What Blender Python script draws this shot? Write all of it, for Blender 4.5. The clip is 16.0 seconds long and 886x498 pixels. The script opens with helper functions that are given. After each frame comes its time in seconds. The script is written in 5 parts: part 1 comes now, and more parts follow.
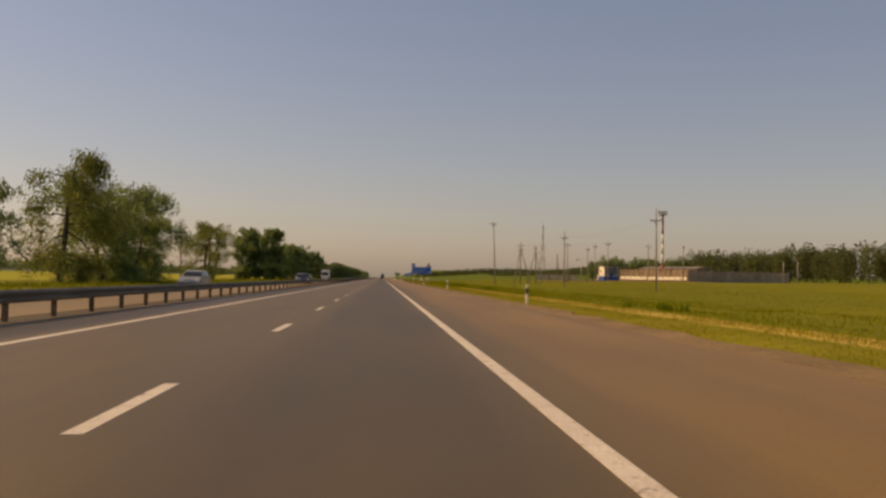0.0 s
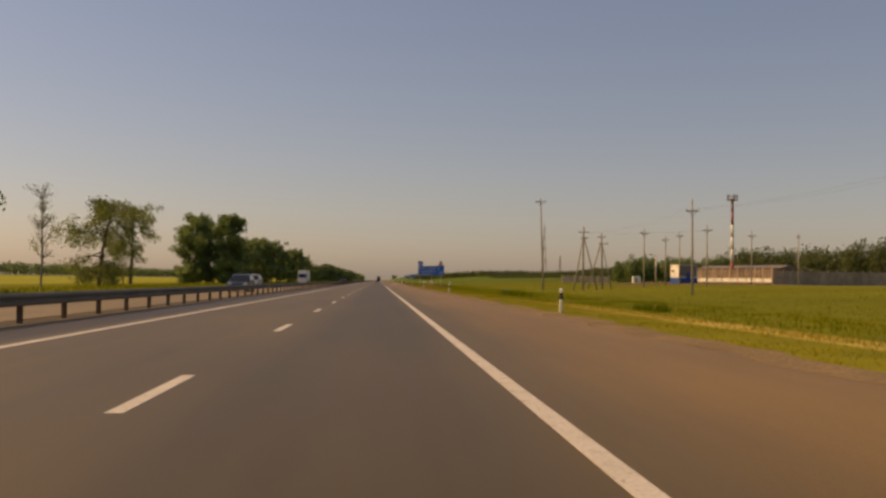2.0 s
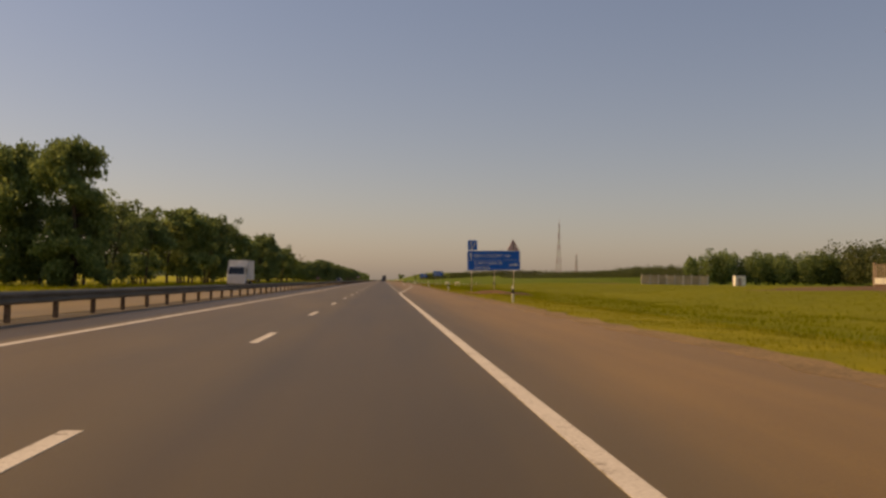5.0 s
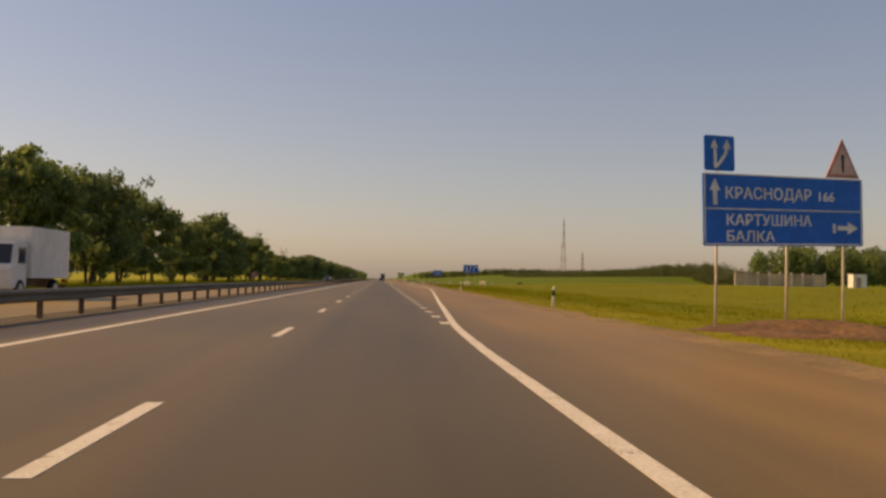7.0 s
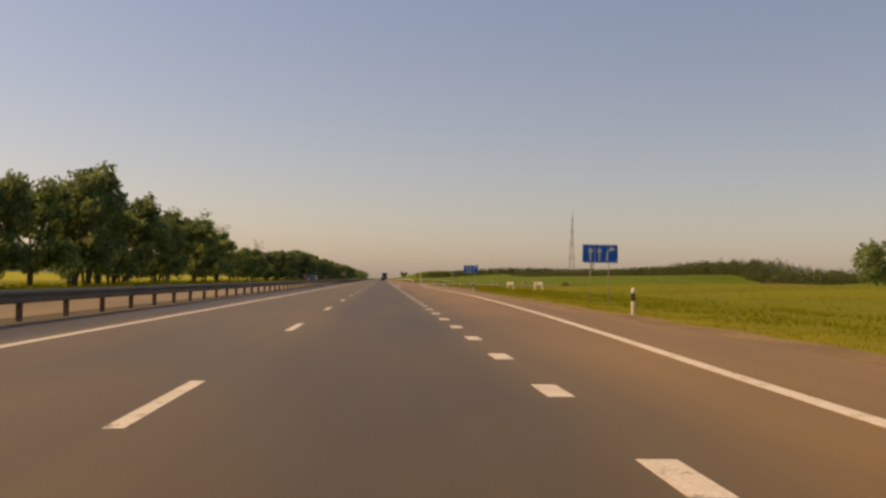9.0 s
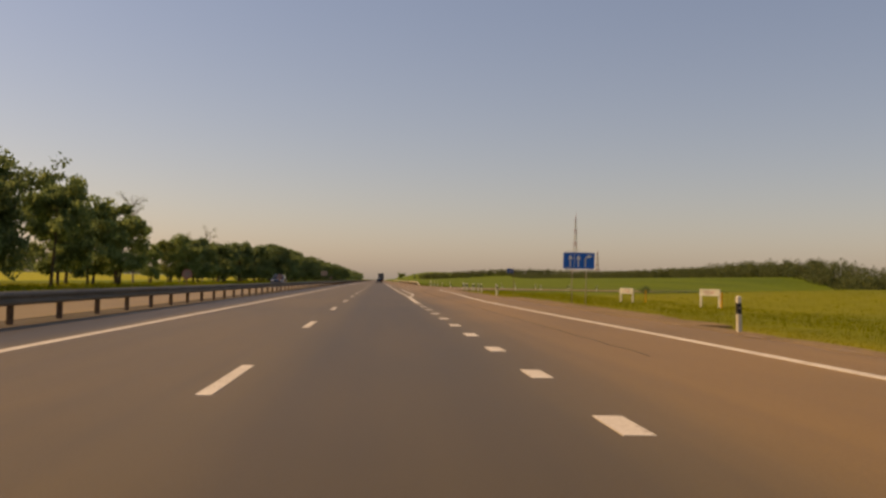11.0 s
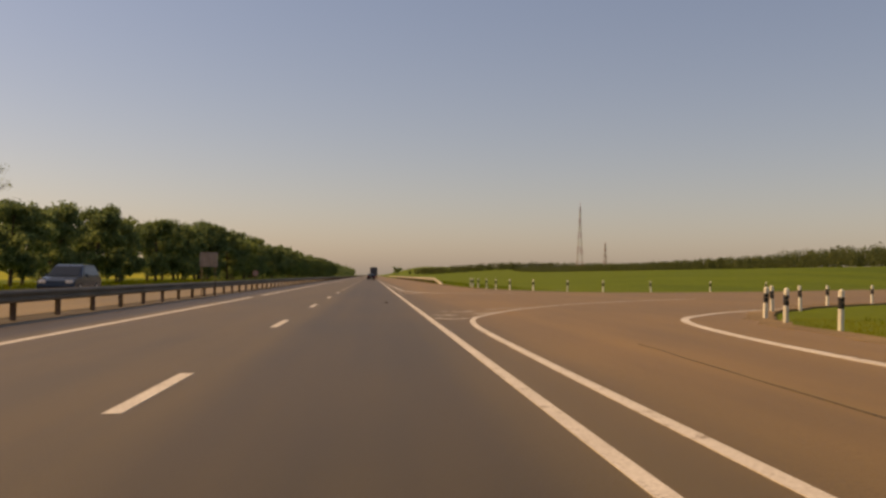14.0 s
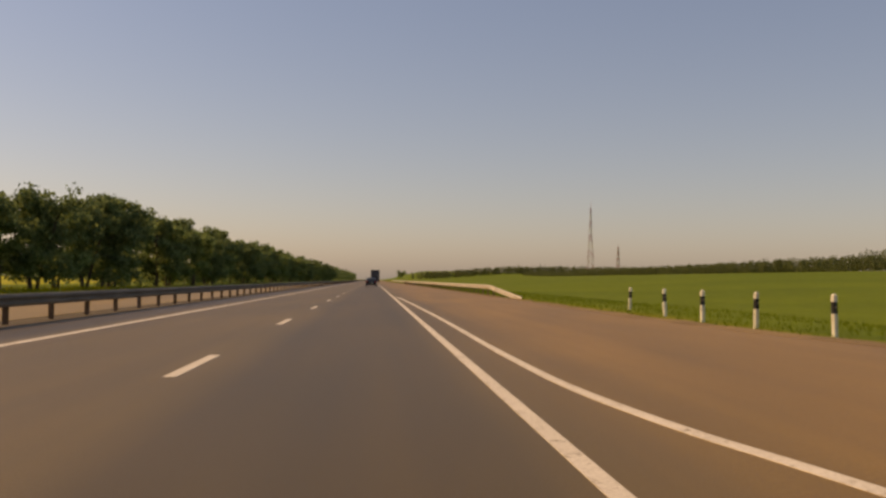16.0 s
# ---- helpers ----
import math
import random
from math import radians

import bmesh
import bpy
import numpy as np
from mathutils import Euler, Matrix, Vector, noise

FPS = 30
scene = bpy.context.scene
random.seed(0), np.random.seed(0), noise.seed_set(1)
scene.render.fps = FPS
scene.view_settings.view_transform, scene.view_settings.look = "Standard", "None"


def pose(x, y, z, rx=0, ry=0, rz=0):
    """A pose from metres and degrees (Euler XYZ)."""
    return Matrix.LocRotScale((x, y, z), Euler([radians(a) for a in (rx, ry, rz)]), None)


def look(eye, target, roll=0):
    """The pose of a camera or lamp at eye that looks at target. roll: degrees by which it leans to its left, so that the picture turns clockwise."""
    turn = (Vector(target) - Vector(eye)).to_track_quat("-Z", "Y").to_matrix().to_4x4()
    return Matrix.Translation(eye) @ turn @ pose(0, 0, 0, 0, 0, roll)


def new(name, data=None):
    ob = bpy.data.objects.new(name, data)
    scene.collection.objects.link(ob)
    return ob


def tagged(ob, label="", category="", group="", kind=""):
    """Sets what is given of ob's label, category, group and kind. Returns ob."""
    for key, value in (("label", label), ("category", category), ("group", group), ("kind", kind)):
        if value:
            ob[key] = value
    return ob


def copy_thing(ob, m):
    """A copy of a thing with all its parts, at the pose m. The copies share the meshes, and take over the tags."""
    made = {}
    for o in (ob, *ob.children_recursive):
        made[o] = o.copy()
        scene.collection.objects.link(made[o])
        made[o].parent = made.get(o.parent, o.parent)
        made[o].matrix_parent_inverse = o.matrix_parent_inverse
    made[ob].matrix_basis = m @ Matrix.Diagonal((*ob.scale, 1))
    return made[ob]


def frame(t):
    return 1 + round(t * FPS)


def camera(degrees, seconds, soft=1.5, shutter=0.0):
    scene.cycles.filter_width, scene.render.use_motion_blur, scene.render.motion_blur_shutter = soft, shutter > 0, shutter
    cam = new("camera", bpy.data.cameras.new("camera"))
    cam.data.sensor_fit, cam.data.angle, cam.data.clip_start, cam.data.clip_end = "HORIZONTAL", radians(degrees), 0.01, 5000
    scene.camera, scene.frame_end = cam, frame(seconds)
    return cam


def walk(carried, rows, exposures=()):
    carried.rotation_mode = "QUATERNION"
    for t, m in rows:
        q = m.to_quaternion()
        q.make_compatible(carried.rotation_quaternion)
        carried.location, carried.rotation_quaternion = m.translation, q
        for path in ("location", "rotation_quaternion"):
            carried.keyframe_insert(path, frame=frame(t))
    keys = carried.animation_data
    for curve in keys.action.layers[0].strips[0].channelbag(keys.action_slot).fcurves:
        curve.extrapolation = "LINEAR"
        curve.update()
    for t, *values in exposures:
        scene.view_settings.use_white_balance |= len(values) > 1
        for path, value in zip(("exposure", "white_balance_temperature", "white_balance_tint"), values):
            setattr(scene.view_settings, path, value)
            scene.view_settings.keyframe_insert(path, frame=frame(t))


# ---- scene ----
from mathutils.geometry import tessellate_polygon

cam = camera(53.5, 16.0, soft=2.8)
PATH = [
    (0, (2.186, -6.49, 1.168), (2.324, -4.496, 1.235), 1.1),
    (0.5, (2.16, 8.134, 1.176), (2.301, 10.128, 1.243), 1.2),
    (1, (2.19, 23.047, 1.163), (2.334, 25.04, 1.231), 1.0),
    (1.5, (2.181, 37.693, 1.172), (2.323, 39.687, 1.235), 0.8),
    (2, (2.204, 52.359, 1.163), (2.351, 54.352, 1.236), 0.9),
    (2.5, (2.221, 66.395, 1.156), (2.37, 68.389, 1.226), 1.0),
    (3, (2.268, 81.203, 1.167), (2.414, 83.197, 1.236), 0.8),
    (3.5, (2.302, 96.062, 1.168), (2.446, 98.055, 1.234), 0.4),
    (4, (2.297, 110.757, 1.157), (2.437, 112.75, 1.228), 0.7),
    (6.5, (2.055, 184.45, 1.161), (2.189, 186.444, 1.234), 1.3),
    (7, (1.988, 198.934, 1.158), (2.127, 200.928, 1.228), 1.3),
    (7.5, (2.023, 213.621, 1.16), (2.165, 215.615, 1.227), 1.4),
    (8, (2.049, 228.316, 1.147), (2.19, 230.31, 1.212), 0.8),
    (8.5, (2.007, 242.914, 1.16), (2.142, 244.908, 1.23), 1.1),
    (9, (1.941, 257.395, 1.139), (2.077, 259.389, 1.208), 1.1),
    (11.5, (1.648, 329.349, 1.172), (1.796, 331.342, 1.245), 1.4),
    (12, (1.686, 343.303, 1.161), (1.843, 345.296, 1.227), 1.2),
    (12.5, (1.73, 357.635, 1.197), (1.89, 359.627, 1.265), 1.2),
    (13, (1.905, 371.938, 1.182), (2.068, 373.93, 1.252), 1.4),
    (13.5, (2.044, 386.255, 1.164), (2.207, 388.247, 1.23), 1.0),
    (14, (2.117, 400.527, 1.173), (2.279, 402.519, 1.234), 0.7),
    (14.5, (2.152, 414.596, 1.179), (2.311, 416.588, 1.245), 0.8),
    (15, (2.228, 428.969, 1.173), (2.392, 430.962, 1.24), 0.8),
    (15.5, (2.305, 443.316, 1.204), (2.461, 445.309, 1.263), 0.7),
    (16, (2.352, 457.493, 1.171), (2.51, 459.485, 1.242), 0.7),
]
walk(cam, [(t, look(eye, target, roll)) for t, eye, target, roll in PATH],
     exposures=[(0.0, -0.09, 8700, 26), (4.0, -0.20, 8700, 26), (6.5, 0.05, 8700, 26), (9.0, 0.16, 8700, 26), (12.0, 0.07, 8700, 26), (16.0, 0.06, 8700, 26)])

# ---- world and sun ----
SUN_EL, SUN_AZ = radians(40), radians(-74)   # high on the left side of the road
world = bpy.data.worlds.new("sky")
scene.world = world
world.use_nodes = True
wn = world.node_tree
sky = wn.nodes.new("ShaderNodeTexSky")
sky.sky_type = "NISHITA"
sky.sun_disc = False
sky.sun_elevation, sky.sun_rotation = SUN_EL, SUN_AZ
sky.air_density, sky.dust_density, sky.ozone_density = 1.15, 1.1, 2.0
background = wn.nodes["Background"]
background.inputs["Strength"].default_value = 0.110
haze = wn.nodes.new("ShaderNodeMix")   # thin even summer haze over the whole sky
haze.data_type = "RGBA"
haze.inputs[0].default_value = 0.3
haze.inputs[7].default_value = (1.85, 2.58, 3.15, 1)
wn.links.new(sky.outputs["Color"], haze.inputs[6])
where = wn.nodes.new("ShaderNodeTexCoord")
split = wn.nodes.new("ShaderNodeSeparateXYZ")
dust = wn.nodes.new("ShaderNodeValToRGB")   # warm dusty air low down, clearer above
dust.color_ramp.elements[0].position, dust.color_ramp.elements[0].color = 0.0, (0.985, 0.955, 0.99, 1)
dust.color_ramp.elements[1].position, dust.color_ramp.elements[1].color = 0.3, (0.87, 0.925, 1.035, 1)
dusty = wn.nodes.new("ShaderNodeMix")
dusty.data_type, dusty.blend_type = "RGBA", "MULTIPLY"
dusty.inputs[0].default_value = 1.0
wn.links.new(where.outputs["Generated"], split.inputs[0])
wn.links.new(split.outputs["Z"], dust.inputs[0])
wn.links.new(haze.outputs[2], dusty.inputs[6])
wn.links.new(dust.outputs[0], dusty.inputs[7])
wn.links.new(dusty.outputs[2], background.inputs["Color"])
lamp = bpy.data.lights.new("sun", "SUN")
lamp.energy, lamp.angle, lamp.color = 3.7, radians(1.0), (1.0, 0.73, 0.36)
sun_to = Vector((math.sin(SUN_AZ) * math.cos(SUN_EL), math.cos(SUN_AZ) * math.cos(SUN_EL), math.sin(SUN_EL)))
sun = new("sun", lamp)
sun.matrix_world = look(sun_to * 100, (0, 0, 0))


# ---- materials ----
def material(name, color, rough=0.8, metal=0.0, grain=20.0, vary=0.25, big=1.5, big_vary=0.2, bump=0.2, spread=0.02, random_vary=0.0, spec=0.3):
    """A surface with colour variation at two scales and fine relief."""
    m = bpy.data.materials.new(name)
    m.use_nodes = True
    nt = m.node_tree
    b = nt.nodes["Principled BSDF"]
    b.inputs["Roughness"].default_value, b.inputs["Metallic"].default_value = rough, metal
    b.inputs["Specular IOR Level"].default_value = spec
    geo = nt.nodes.new("ShaderNodeNewGeometry")
    value = None
    for scale, amount in ((grain, vary), (big, big_vary)):
        n = nt.nodes.new("ShaderNodeTexNoise")
        n.inputs["Scale"].default_value, n.inputs["Detail"].default_value = scale, 4
        nt.links.new(geo.outputs["Position"], n.inputs["Vector"])
        r = nt.nodes.new("ShaderNodeMapRange")
        r.inputs["From Min"].default_value, r.inputs["From Max"].default_value = 0.3, 0.7
        r.inputs["To Min"].default_value, r.inputs["To Max"].default_value = 1 - amount, 1 + amount
        nt.links.new(n.outputs["Fac"], r.inputs["Value"])
        if value is None:
            value, first = r.outputs["Result"], n
        else:
            mul = nt.nodes.new("ShaderNodeMath")
            mul.operation = "MULTIPLY"
            nt.links.new(value, mul.inputs[0])
            nt.links.new(r.outputs["Result"], mul.inputs[1])
            value = mul.outputs[0]
    if random_vary:
        info = nt.nodes.new("ShaderNodeObjectInfo")
        r = nt.nodes.new("ShaderNodeMapRange")
        r.inputs["To Min"].default_value, r.inputs["To Max"].default_value = 1 - random_vary, 1 + random_vary
        nt.links.new(info.outputs["Random"], r.inputs["Value"])
        mul = nt.nodes.new("ShaderNodeMath")
        mul.operation = "MULTIPLY"
        nt.links.new(value, mul.inputs[0])
        nt.links.new(r.outputs["Result"], mul.inputs[1])
        value = mul.outputs[0]
    scale = nt.nodes.new("ShaderNodeVectorMath")
    scale.operation = "SCALE"
    scale.inputs[0].default_value = color
    nt.links.new(value, scale.inputs["Scale"])
    nt.links.new(scale.outputs["Vector"], b.inputs["Base Color"])
    if bump:
        bp = nt.nodes.new("ShaderNodeBump")
        bp.inputs["Strength"].default_value, bp.inputs["Distance"].default_value = bump, spread
        nt.links.new(first.outputs["Fac"], bp.inputs["Height"])
        nt.links.new(bp.outputs["Normal"], b.inputs["Normal"])
    return m


def noise_node(nt, scale, detail=4, stretch=(1, 1, 1)):
    geo = nt.nodes.new("ShaderNodeNewGeometry")
    v = nt.nodes.new("ShaderNodeVectorMath")
    v.operation = "MULTIPLY"
    v.inputs[1].default_value = stretch
    n = nt.nodes.new("ShaderNodeTexNoise")
    n.inputs["Scale"].default_value, n.inputs["Detail"].default_value = scale, detail
    nt.links.new(geo.outputs["Position"], v.inputs[0])
    nt.links.new(v.outputs["Vector"], n.inputs["Vector"])
    return n.outputs["Fac"]


def ramp(nt, source, stops):
    r = nt.nodes.new("ShaderNodeValToRGB")
    while len(r.color_ramp.elements) < len(stops):
        r.color_ramp.elements.new(0.5)
    for e, (p, c) in zip(r.color_ramp.elements, stops):
        e.position, e.color = p, (*c, 1)
    nt.links.new(source, r.inputs["Fac"])
    return r.outputs["Color"]


def mixed(nt, fac, a, b, how="MIX"):
    m = nt.nodes.new("ShaderNodeMix")
    m.data_type, m.blend_type = "RGBA", how
    for socket, v in ((m.inputs[0], fac), (m.inputs[6], a), (m.inputs[7], b)):
        if isinstance(v, (int, float)):
            socket.default_value = v
        elif isinstance(v, tuple):
            socket.default_value = (*v, 1)
        else:
            nt.links.new(v, socket)
    return m.outputs[2]


def band(nt, axis, lo, hi, fade):
    """1 between lo and hi along an axis of the world, fading over fade metres."""
    geo = nt.nodes.new("ShaderNodeNewGeometry")
    sep = nt.nodes.new("ShaderNodeSeparateXYZ")
    nt.links.new(geo.outputs["Position"], sep.inputs[0])
    out = None
    for a, b in ((lo - fade, lo), (hi + fade, hi)):
        r = nt.nodes.new("ShaderNodeMapRange")
        r.interpolation_type = "SMOOTHSTEP"
        r.inputs["From Min"].default_value, r.inputs["From Max"].default_value = a, b
        nt.links.new(sep.outputs[axis], r.inputs["Value"])
        if out is None:
            out = r.outputs["Result"]
        else:
            mul = nt.nodes.new("ShaderNodeMath")
            mul.operation = "MULTIPLY"
            nt.links.new(out, mul.inputs[0])
            nt.links.new(r.outputs["Result"], mul.inputs[1])
            out = mul.outputs[0]
    return out


def asphalt_material():
    m = bpy.data.materials.new("asphalt")
    m.use_nodes = True
    nt = m.node_tree
    b = nt.nodes["Principled BSDF"]
    b.inputs["Roughness"].default_value = 0.5
    b.inputs["Specular IOR Level"].default_value = 0.38
    stones = noise_node(nt, 55, 3)
    patches = noise_node(nt, 0.35, 5, (1, 0.25, 1))
    streaks = noise_node(nt, 1.1, 4, (1.6, 0.03, 1))
    c = ramp(nt, stones, [(0.3, (0.095, 0.064, 0.012)), (0.7, (0.150, 0.103, 0.022))])
    c = mixed(nt, 0.7, c, ramp(nt, patches, [(0.3, (0.72, 0.74, 0.76)), (0.7, (1.22, 1.18, 1.13))]), "MULTIPLY")
    c = mixed(nt, 0.55, c, ramp(nt, streaks, [(0.3, (0.78, 0.78, 0.78)), (0.72, (1.15, 1.15, 1.15))]), "MULTIPLY")
    # polished, oil-darkened middle of the driven lane
    c = mixed(nt, band(nt, 0, 1.0, 3.0, 0.8), c, mixed(nt, 1.0, c, (0.72, 0.72, 0.70), "MULTIPLY"))
    c = mixed(nt, band(nt, 0, -3.6, -0.6, 0.8), c, mixed(nt, 1.0, c, (1.03, 1.02, 1.0), "MULTIPLY"))
    c = mixed(nt, band(nt, 0, -18, -7, 0.3), c, mixed(nt, 1.0, c, (1.95, 1.95, 2.2), "MULTIPLY"))
    # outer asphalt lightened and warmed: edge dust plus windscreen reflection put into its colour
    c = mixed(nt, band(nt, 0, 6.2, 80, 3.0), c, mixed(nt, 1.0, c, (1.85, 1.6, 1.1), "MULTIPLY"))
    # strip beside the median rail darkened in colour for rail shadow and dirt
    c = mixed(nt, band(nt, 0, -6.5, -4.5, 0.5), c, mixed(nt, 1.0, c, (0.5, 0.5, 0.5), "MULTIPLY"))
    nt.links.new(c, b.inputs["Base Color"])
    bp = nt.nodes.new("ShaderNodeBump")
    bp.inputs["Strength"].default_value, bp.inputs["Distance"].default_value = 0.35, 0.01
    nt.links.new(stones, bp.inputs["Height"])
    nt.links.new(bp.outputs["Normal"], b.inputs["Normal"])
    return m


def paint_material(name, lo, hi):
    """White road paint scrubbed through to the asphalt in places."""
    m = bpy.data.materials.new(name)
    m.use_nodes = True
    nt = m.node_tree
    b = nt.nodes["Principled BSDF"]
    b.inputs["Roughness"].default_value = 0.75
    spots = mixed(nt, 0.45, noise_node(nt, 4, 5), noise_node(nt, 26, 3))
    holes = ramp(nt, spots, [(lo, (0, 0, 0)), (hi, (1, 1, 1))])
    c = ramp(nt, noise_node(nt, 30, 3), [(0.3, (0.52, 0.48, 0.40)), (0.7, (0.70, 0.66, 0.57))])
    c = mixed(nt, 0.5, c, ramp(nt, noise_node(nt, 0.8, 4), [(0.3, (0.75, 0.74, 0.72)), (0.7, (1.1, 1.1, 1.1))]), "MULTIPLY")
    nt.links.new(mixed(nt, holes, (0.19, 0.15, 0.10), c), b.inputs["Base Color"])
    return m


def ground_material():
    m = bpy.data.materials.new("field_and_grass")
    m.use_nodes = True
    nt = m.node_tree
    b = nt.nodes["Principled BSDF"]
    b.inputs["Roughness"].default_value = 0.95
    b.inputs["Specular IOR Level"].default_value = 0.1
    fine = noise_node(nt, 6, 5)
    clumps = noise_node(nt, 0.6, 4)
    wide = noise_node(nt, 0.035, 4, (0.6, 1.0, 1))
    green = ramp(nt, fine, [(0.3, (0.132, 0.148, 0.005)), (0.7, (0.205, 0.212, 0.008))])
    lush = ramp(nt, fine, [(0.3, (0.085, 0.13, 0.009)), (0.7, (0.13, 0.185, 0.013))])
    green = mixed(nt, band(nt, 1, 440, 6000, 45), green, lush)
    green = mixed(nt, 0.7, green, ramp(nt, wide, [(0.35, (0.7, 0.75, 0.8)), (0.6, (1.15, 1.05, 0.9))]), "MULTIPLY")
    green = mixed(nt, 0.5, green, ramp(nt, clumps, [(0.3, (0.7, 0.7, 0.7)), (0.7, (1.2, 1.2, 1.2))]), "MULTIPLY")
    ragged = noise_node(nt, 0.9, 4, (1, 0.22, 1))
    dry = ramp(nt, fine, [(0.3, (0.44, 0.335, 0.07)), (0.7, (0.60, 0.47, 0.12))])
    edge = ramp(nt, clumps, [(0.3, (0.17, 0.165, 0.008)), (0.7, (0.25, 0.225, 0.013))])
    rape = ramp(nt, fine, [(0.3, (0.23, 0.235, 0.02)), (0.7, (0.38, 0.365, 0.03))])
    rape = mixed(nt, ramp(nt, wide, [(0.52, (0, 0, 0)), (0.7, (0.5, 0.5, 0.5))]), rape, (0.12, 0.15, 0.02))
    c = mixed(nt, band(nt, 0, 7.5, 10.6, 2.2), green, edge)
    straw = mixed(nt, 1.0, ramp(nt, ragged, [(0.15, (0, 0, 0)), (0.38, (1, 1, 1))]), band(nt, 0, 11.2, 11.9, 0.6), "MULTIPLY")
    straw = mixed(nt, 1.0, straw, band(nt, 1, -200, 85, 40), "MULTIPLY")
    c = mixed(nt, straw, c, dry)
    c = mixed(nt, band(nt, 0, -430, -46, 3.0), c, rape)
    nt.links.new(c, b.inputs["Base Color"])
    bp = nt.nodes.new("ShaderNodeBump")
    bp.inputs["Strength"].default_value, bp.inputs["Distance"].default_value = 0.7, 0.12
    nt.links.new(fine, bp.inputs["Height"])
    nt.links.new(bp.outputs["Normal"], b.inputs["Normal"])
    return m


def leaf_material(name, dark, light, through_light=0.35):
    m = bpy.data.materials.new(name)
    m.use_nodes = True
    nt = m.node_tree
    nt.nodes.remove(nt.nodes["Principled BSDF"])
    geo = nt.nodes.new("ShaderNodeNewGeometry")
    c = ramp(nt, geo.outputs["Random Per Island"], [(0.0, dark), (1.0, light)])
    c = mixed(nt, 0.6, c, ramp(nt, noise_node(nt, 0.45, 3), [(0.35, (0.6, 0.62, 0.6)), (0.65, (1.25, 1.2, 1.05))]), "MULTIPLY")
    diffuse, translucent, mix = (nt.nodes.new(k) for k in ("ShaderNodeBsdfDiffuse", "ShaderNodeBsdfTranslucent", "ShaderNodeMixShader"))
    nt.links.new(c, diffuse.inputs["Color"])
    nt.links.new(c, translucent.inputs["Color"])
    mix.inputs[0].default_value = through_light
    nt.links.new(diffuse.outputs[0], mix.inputs[1])
    nt.links.new(translucent.outputs[0], mix.inputs[2])
    nt.links.new(mix.outputs[0], nt.nodes["Material Output"].inputs["Surface"])
    return m


def glass_material():
    m = bpy.data.materials.new("vehicle_glass")
    m.use_nodes = True
    b = m.node_tree.nodes["Principled BSDF"]
    b.inputs["Base Color"].default_value = (0.02, 0.025, 0.03, 1)
    b.inputs["Roughness"].default_value = 0.05
    return m


ASPHALT = asphalt_material()
GROUND = ground_material()
PAINT = paint_material("road_paint", 0.34, 0.44)
WORN_PAINT = paint_material("worn_road_paint", 0.39, 0.5)
GRAVEL = material("gravel_shoulder", (0.215, 0.148, 0.07), 0.95, grain=14, vary=0.35, big=0.5, big_vary=0.25, bump=0.6)
TAR = material("old_tar_seam", (0.10, 0.078, 0.04), 0.8, grain=12, vary=0.4, big=0.6, big_vary=0.4)
SOIL = material("bare_soil", (0.14, 0.078, 0.036), 0.95, grain=7, vary=0.4, big=0.9, big_vary=0.3, bump=0.6, spread=0.03)
# median beam steel, darkened in colour because its near side is shaded
SHADED_STEEL = material("shaded_rail_steel", (0.17, 0.145, 0.11), 0.7, 0.1, grain=10, vary=0.15, big=0.7, big_vary=0.2, bump=0.05)
RUST_STEEL = material("weathered_post_steel", (0.18, 0.115, 0.07), 0.8, 0.2, grain=12, vary=0.3, big=1.0, random_vary=0.25)
PALE_STEEL = material("bright_galvanised_steel", (0.54, 0.49, 0.40), 0.55, 0.3, grain=10, vary=0.12, big=0.6, bump=0.05)
CONCRETE = material("concrete_pole", (0.35, 0.31, 0.24), 0.9, grain=12, vary=0.2, big=0.8, big_vary=0.15, random_vary=0.12)
# median dirt whose dark colour also stands in for the rail shadow
MEDIAN_DIRT = material("shaded_roadside_dirt", (0.09, 0.075, 0.052), 0.95, grain=10, vary=0.35, big=0.8, bump=0.6)
CREAM = material("dull_cream_paint", (0.66, 0.56, 0.42), 0.85, grain=4, vary=0.15, big=0.5, random_vary=0.2)
BARK = material("bark", (0.085, 0.065, 0.045), 0.95, grain=9, vary=0.4, big=1.2, bump=0.7, spread=0.04)
DEAD_WOOD = material("bare_grey_twigs", (0.21, 0.18, 0.14), 0.95, grain=9, vary=0.3)
SIGN_BLUE = material("sign_blue_film", (0.008, 0.145, 0.56), 0.45, grain=5, vary=0.08, big=0.9, big_vary=0.12, bump=0.02, spec=0.1)
SIGN_WHITE = material("sign_white_film", (0.72, 0.72, 0.68), 0.5, grain=6, vary=0.06, bump=0.02)
SIGN_RED = material("sign_red_film", (0.5, 0.10, 0.07), 0.5, grain=6, vary=0.08, bump=0.02)
DULL_RED = material("weathered_mast_paint", (0.24, 0.13, 0.10), 0.75, grain=3, vary=0.2)
FADED_RED = material("faded_red_sign_film", (0.44, 0.20, 0.17), 0.55, grain=6, vary=0.1, bump=0.02)
FADED_PINK = material("faded_pinkish_sign_film", (0.62, 0.42, 0.38), 0.6, grain=6, vary=0.1, bump=0.02)
SIGN_BACK = material("sign_back_metal", (0.33, 0.26, 0.21), 0.6, 0.2, grain=5, vary=0.15)
WHITE_PLASTIC = material("white_post_plastic", (0.68, 0.66, 0.55), 0.55, grain=20, vary=0.1, bump=0.05)
BLACK_PLASTIC = material("black_reflector_band", (0.02, 0.02, 0.02), 0.5, bump=0)
YELLOW = material("yellow_marker_paint", (0.75, 0.42, 0.03), 0.55, grain=20, vary=0.1)
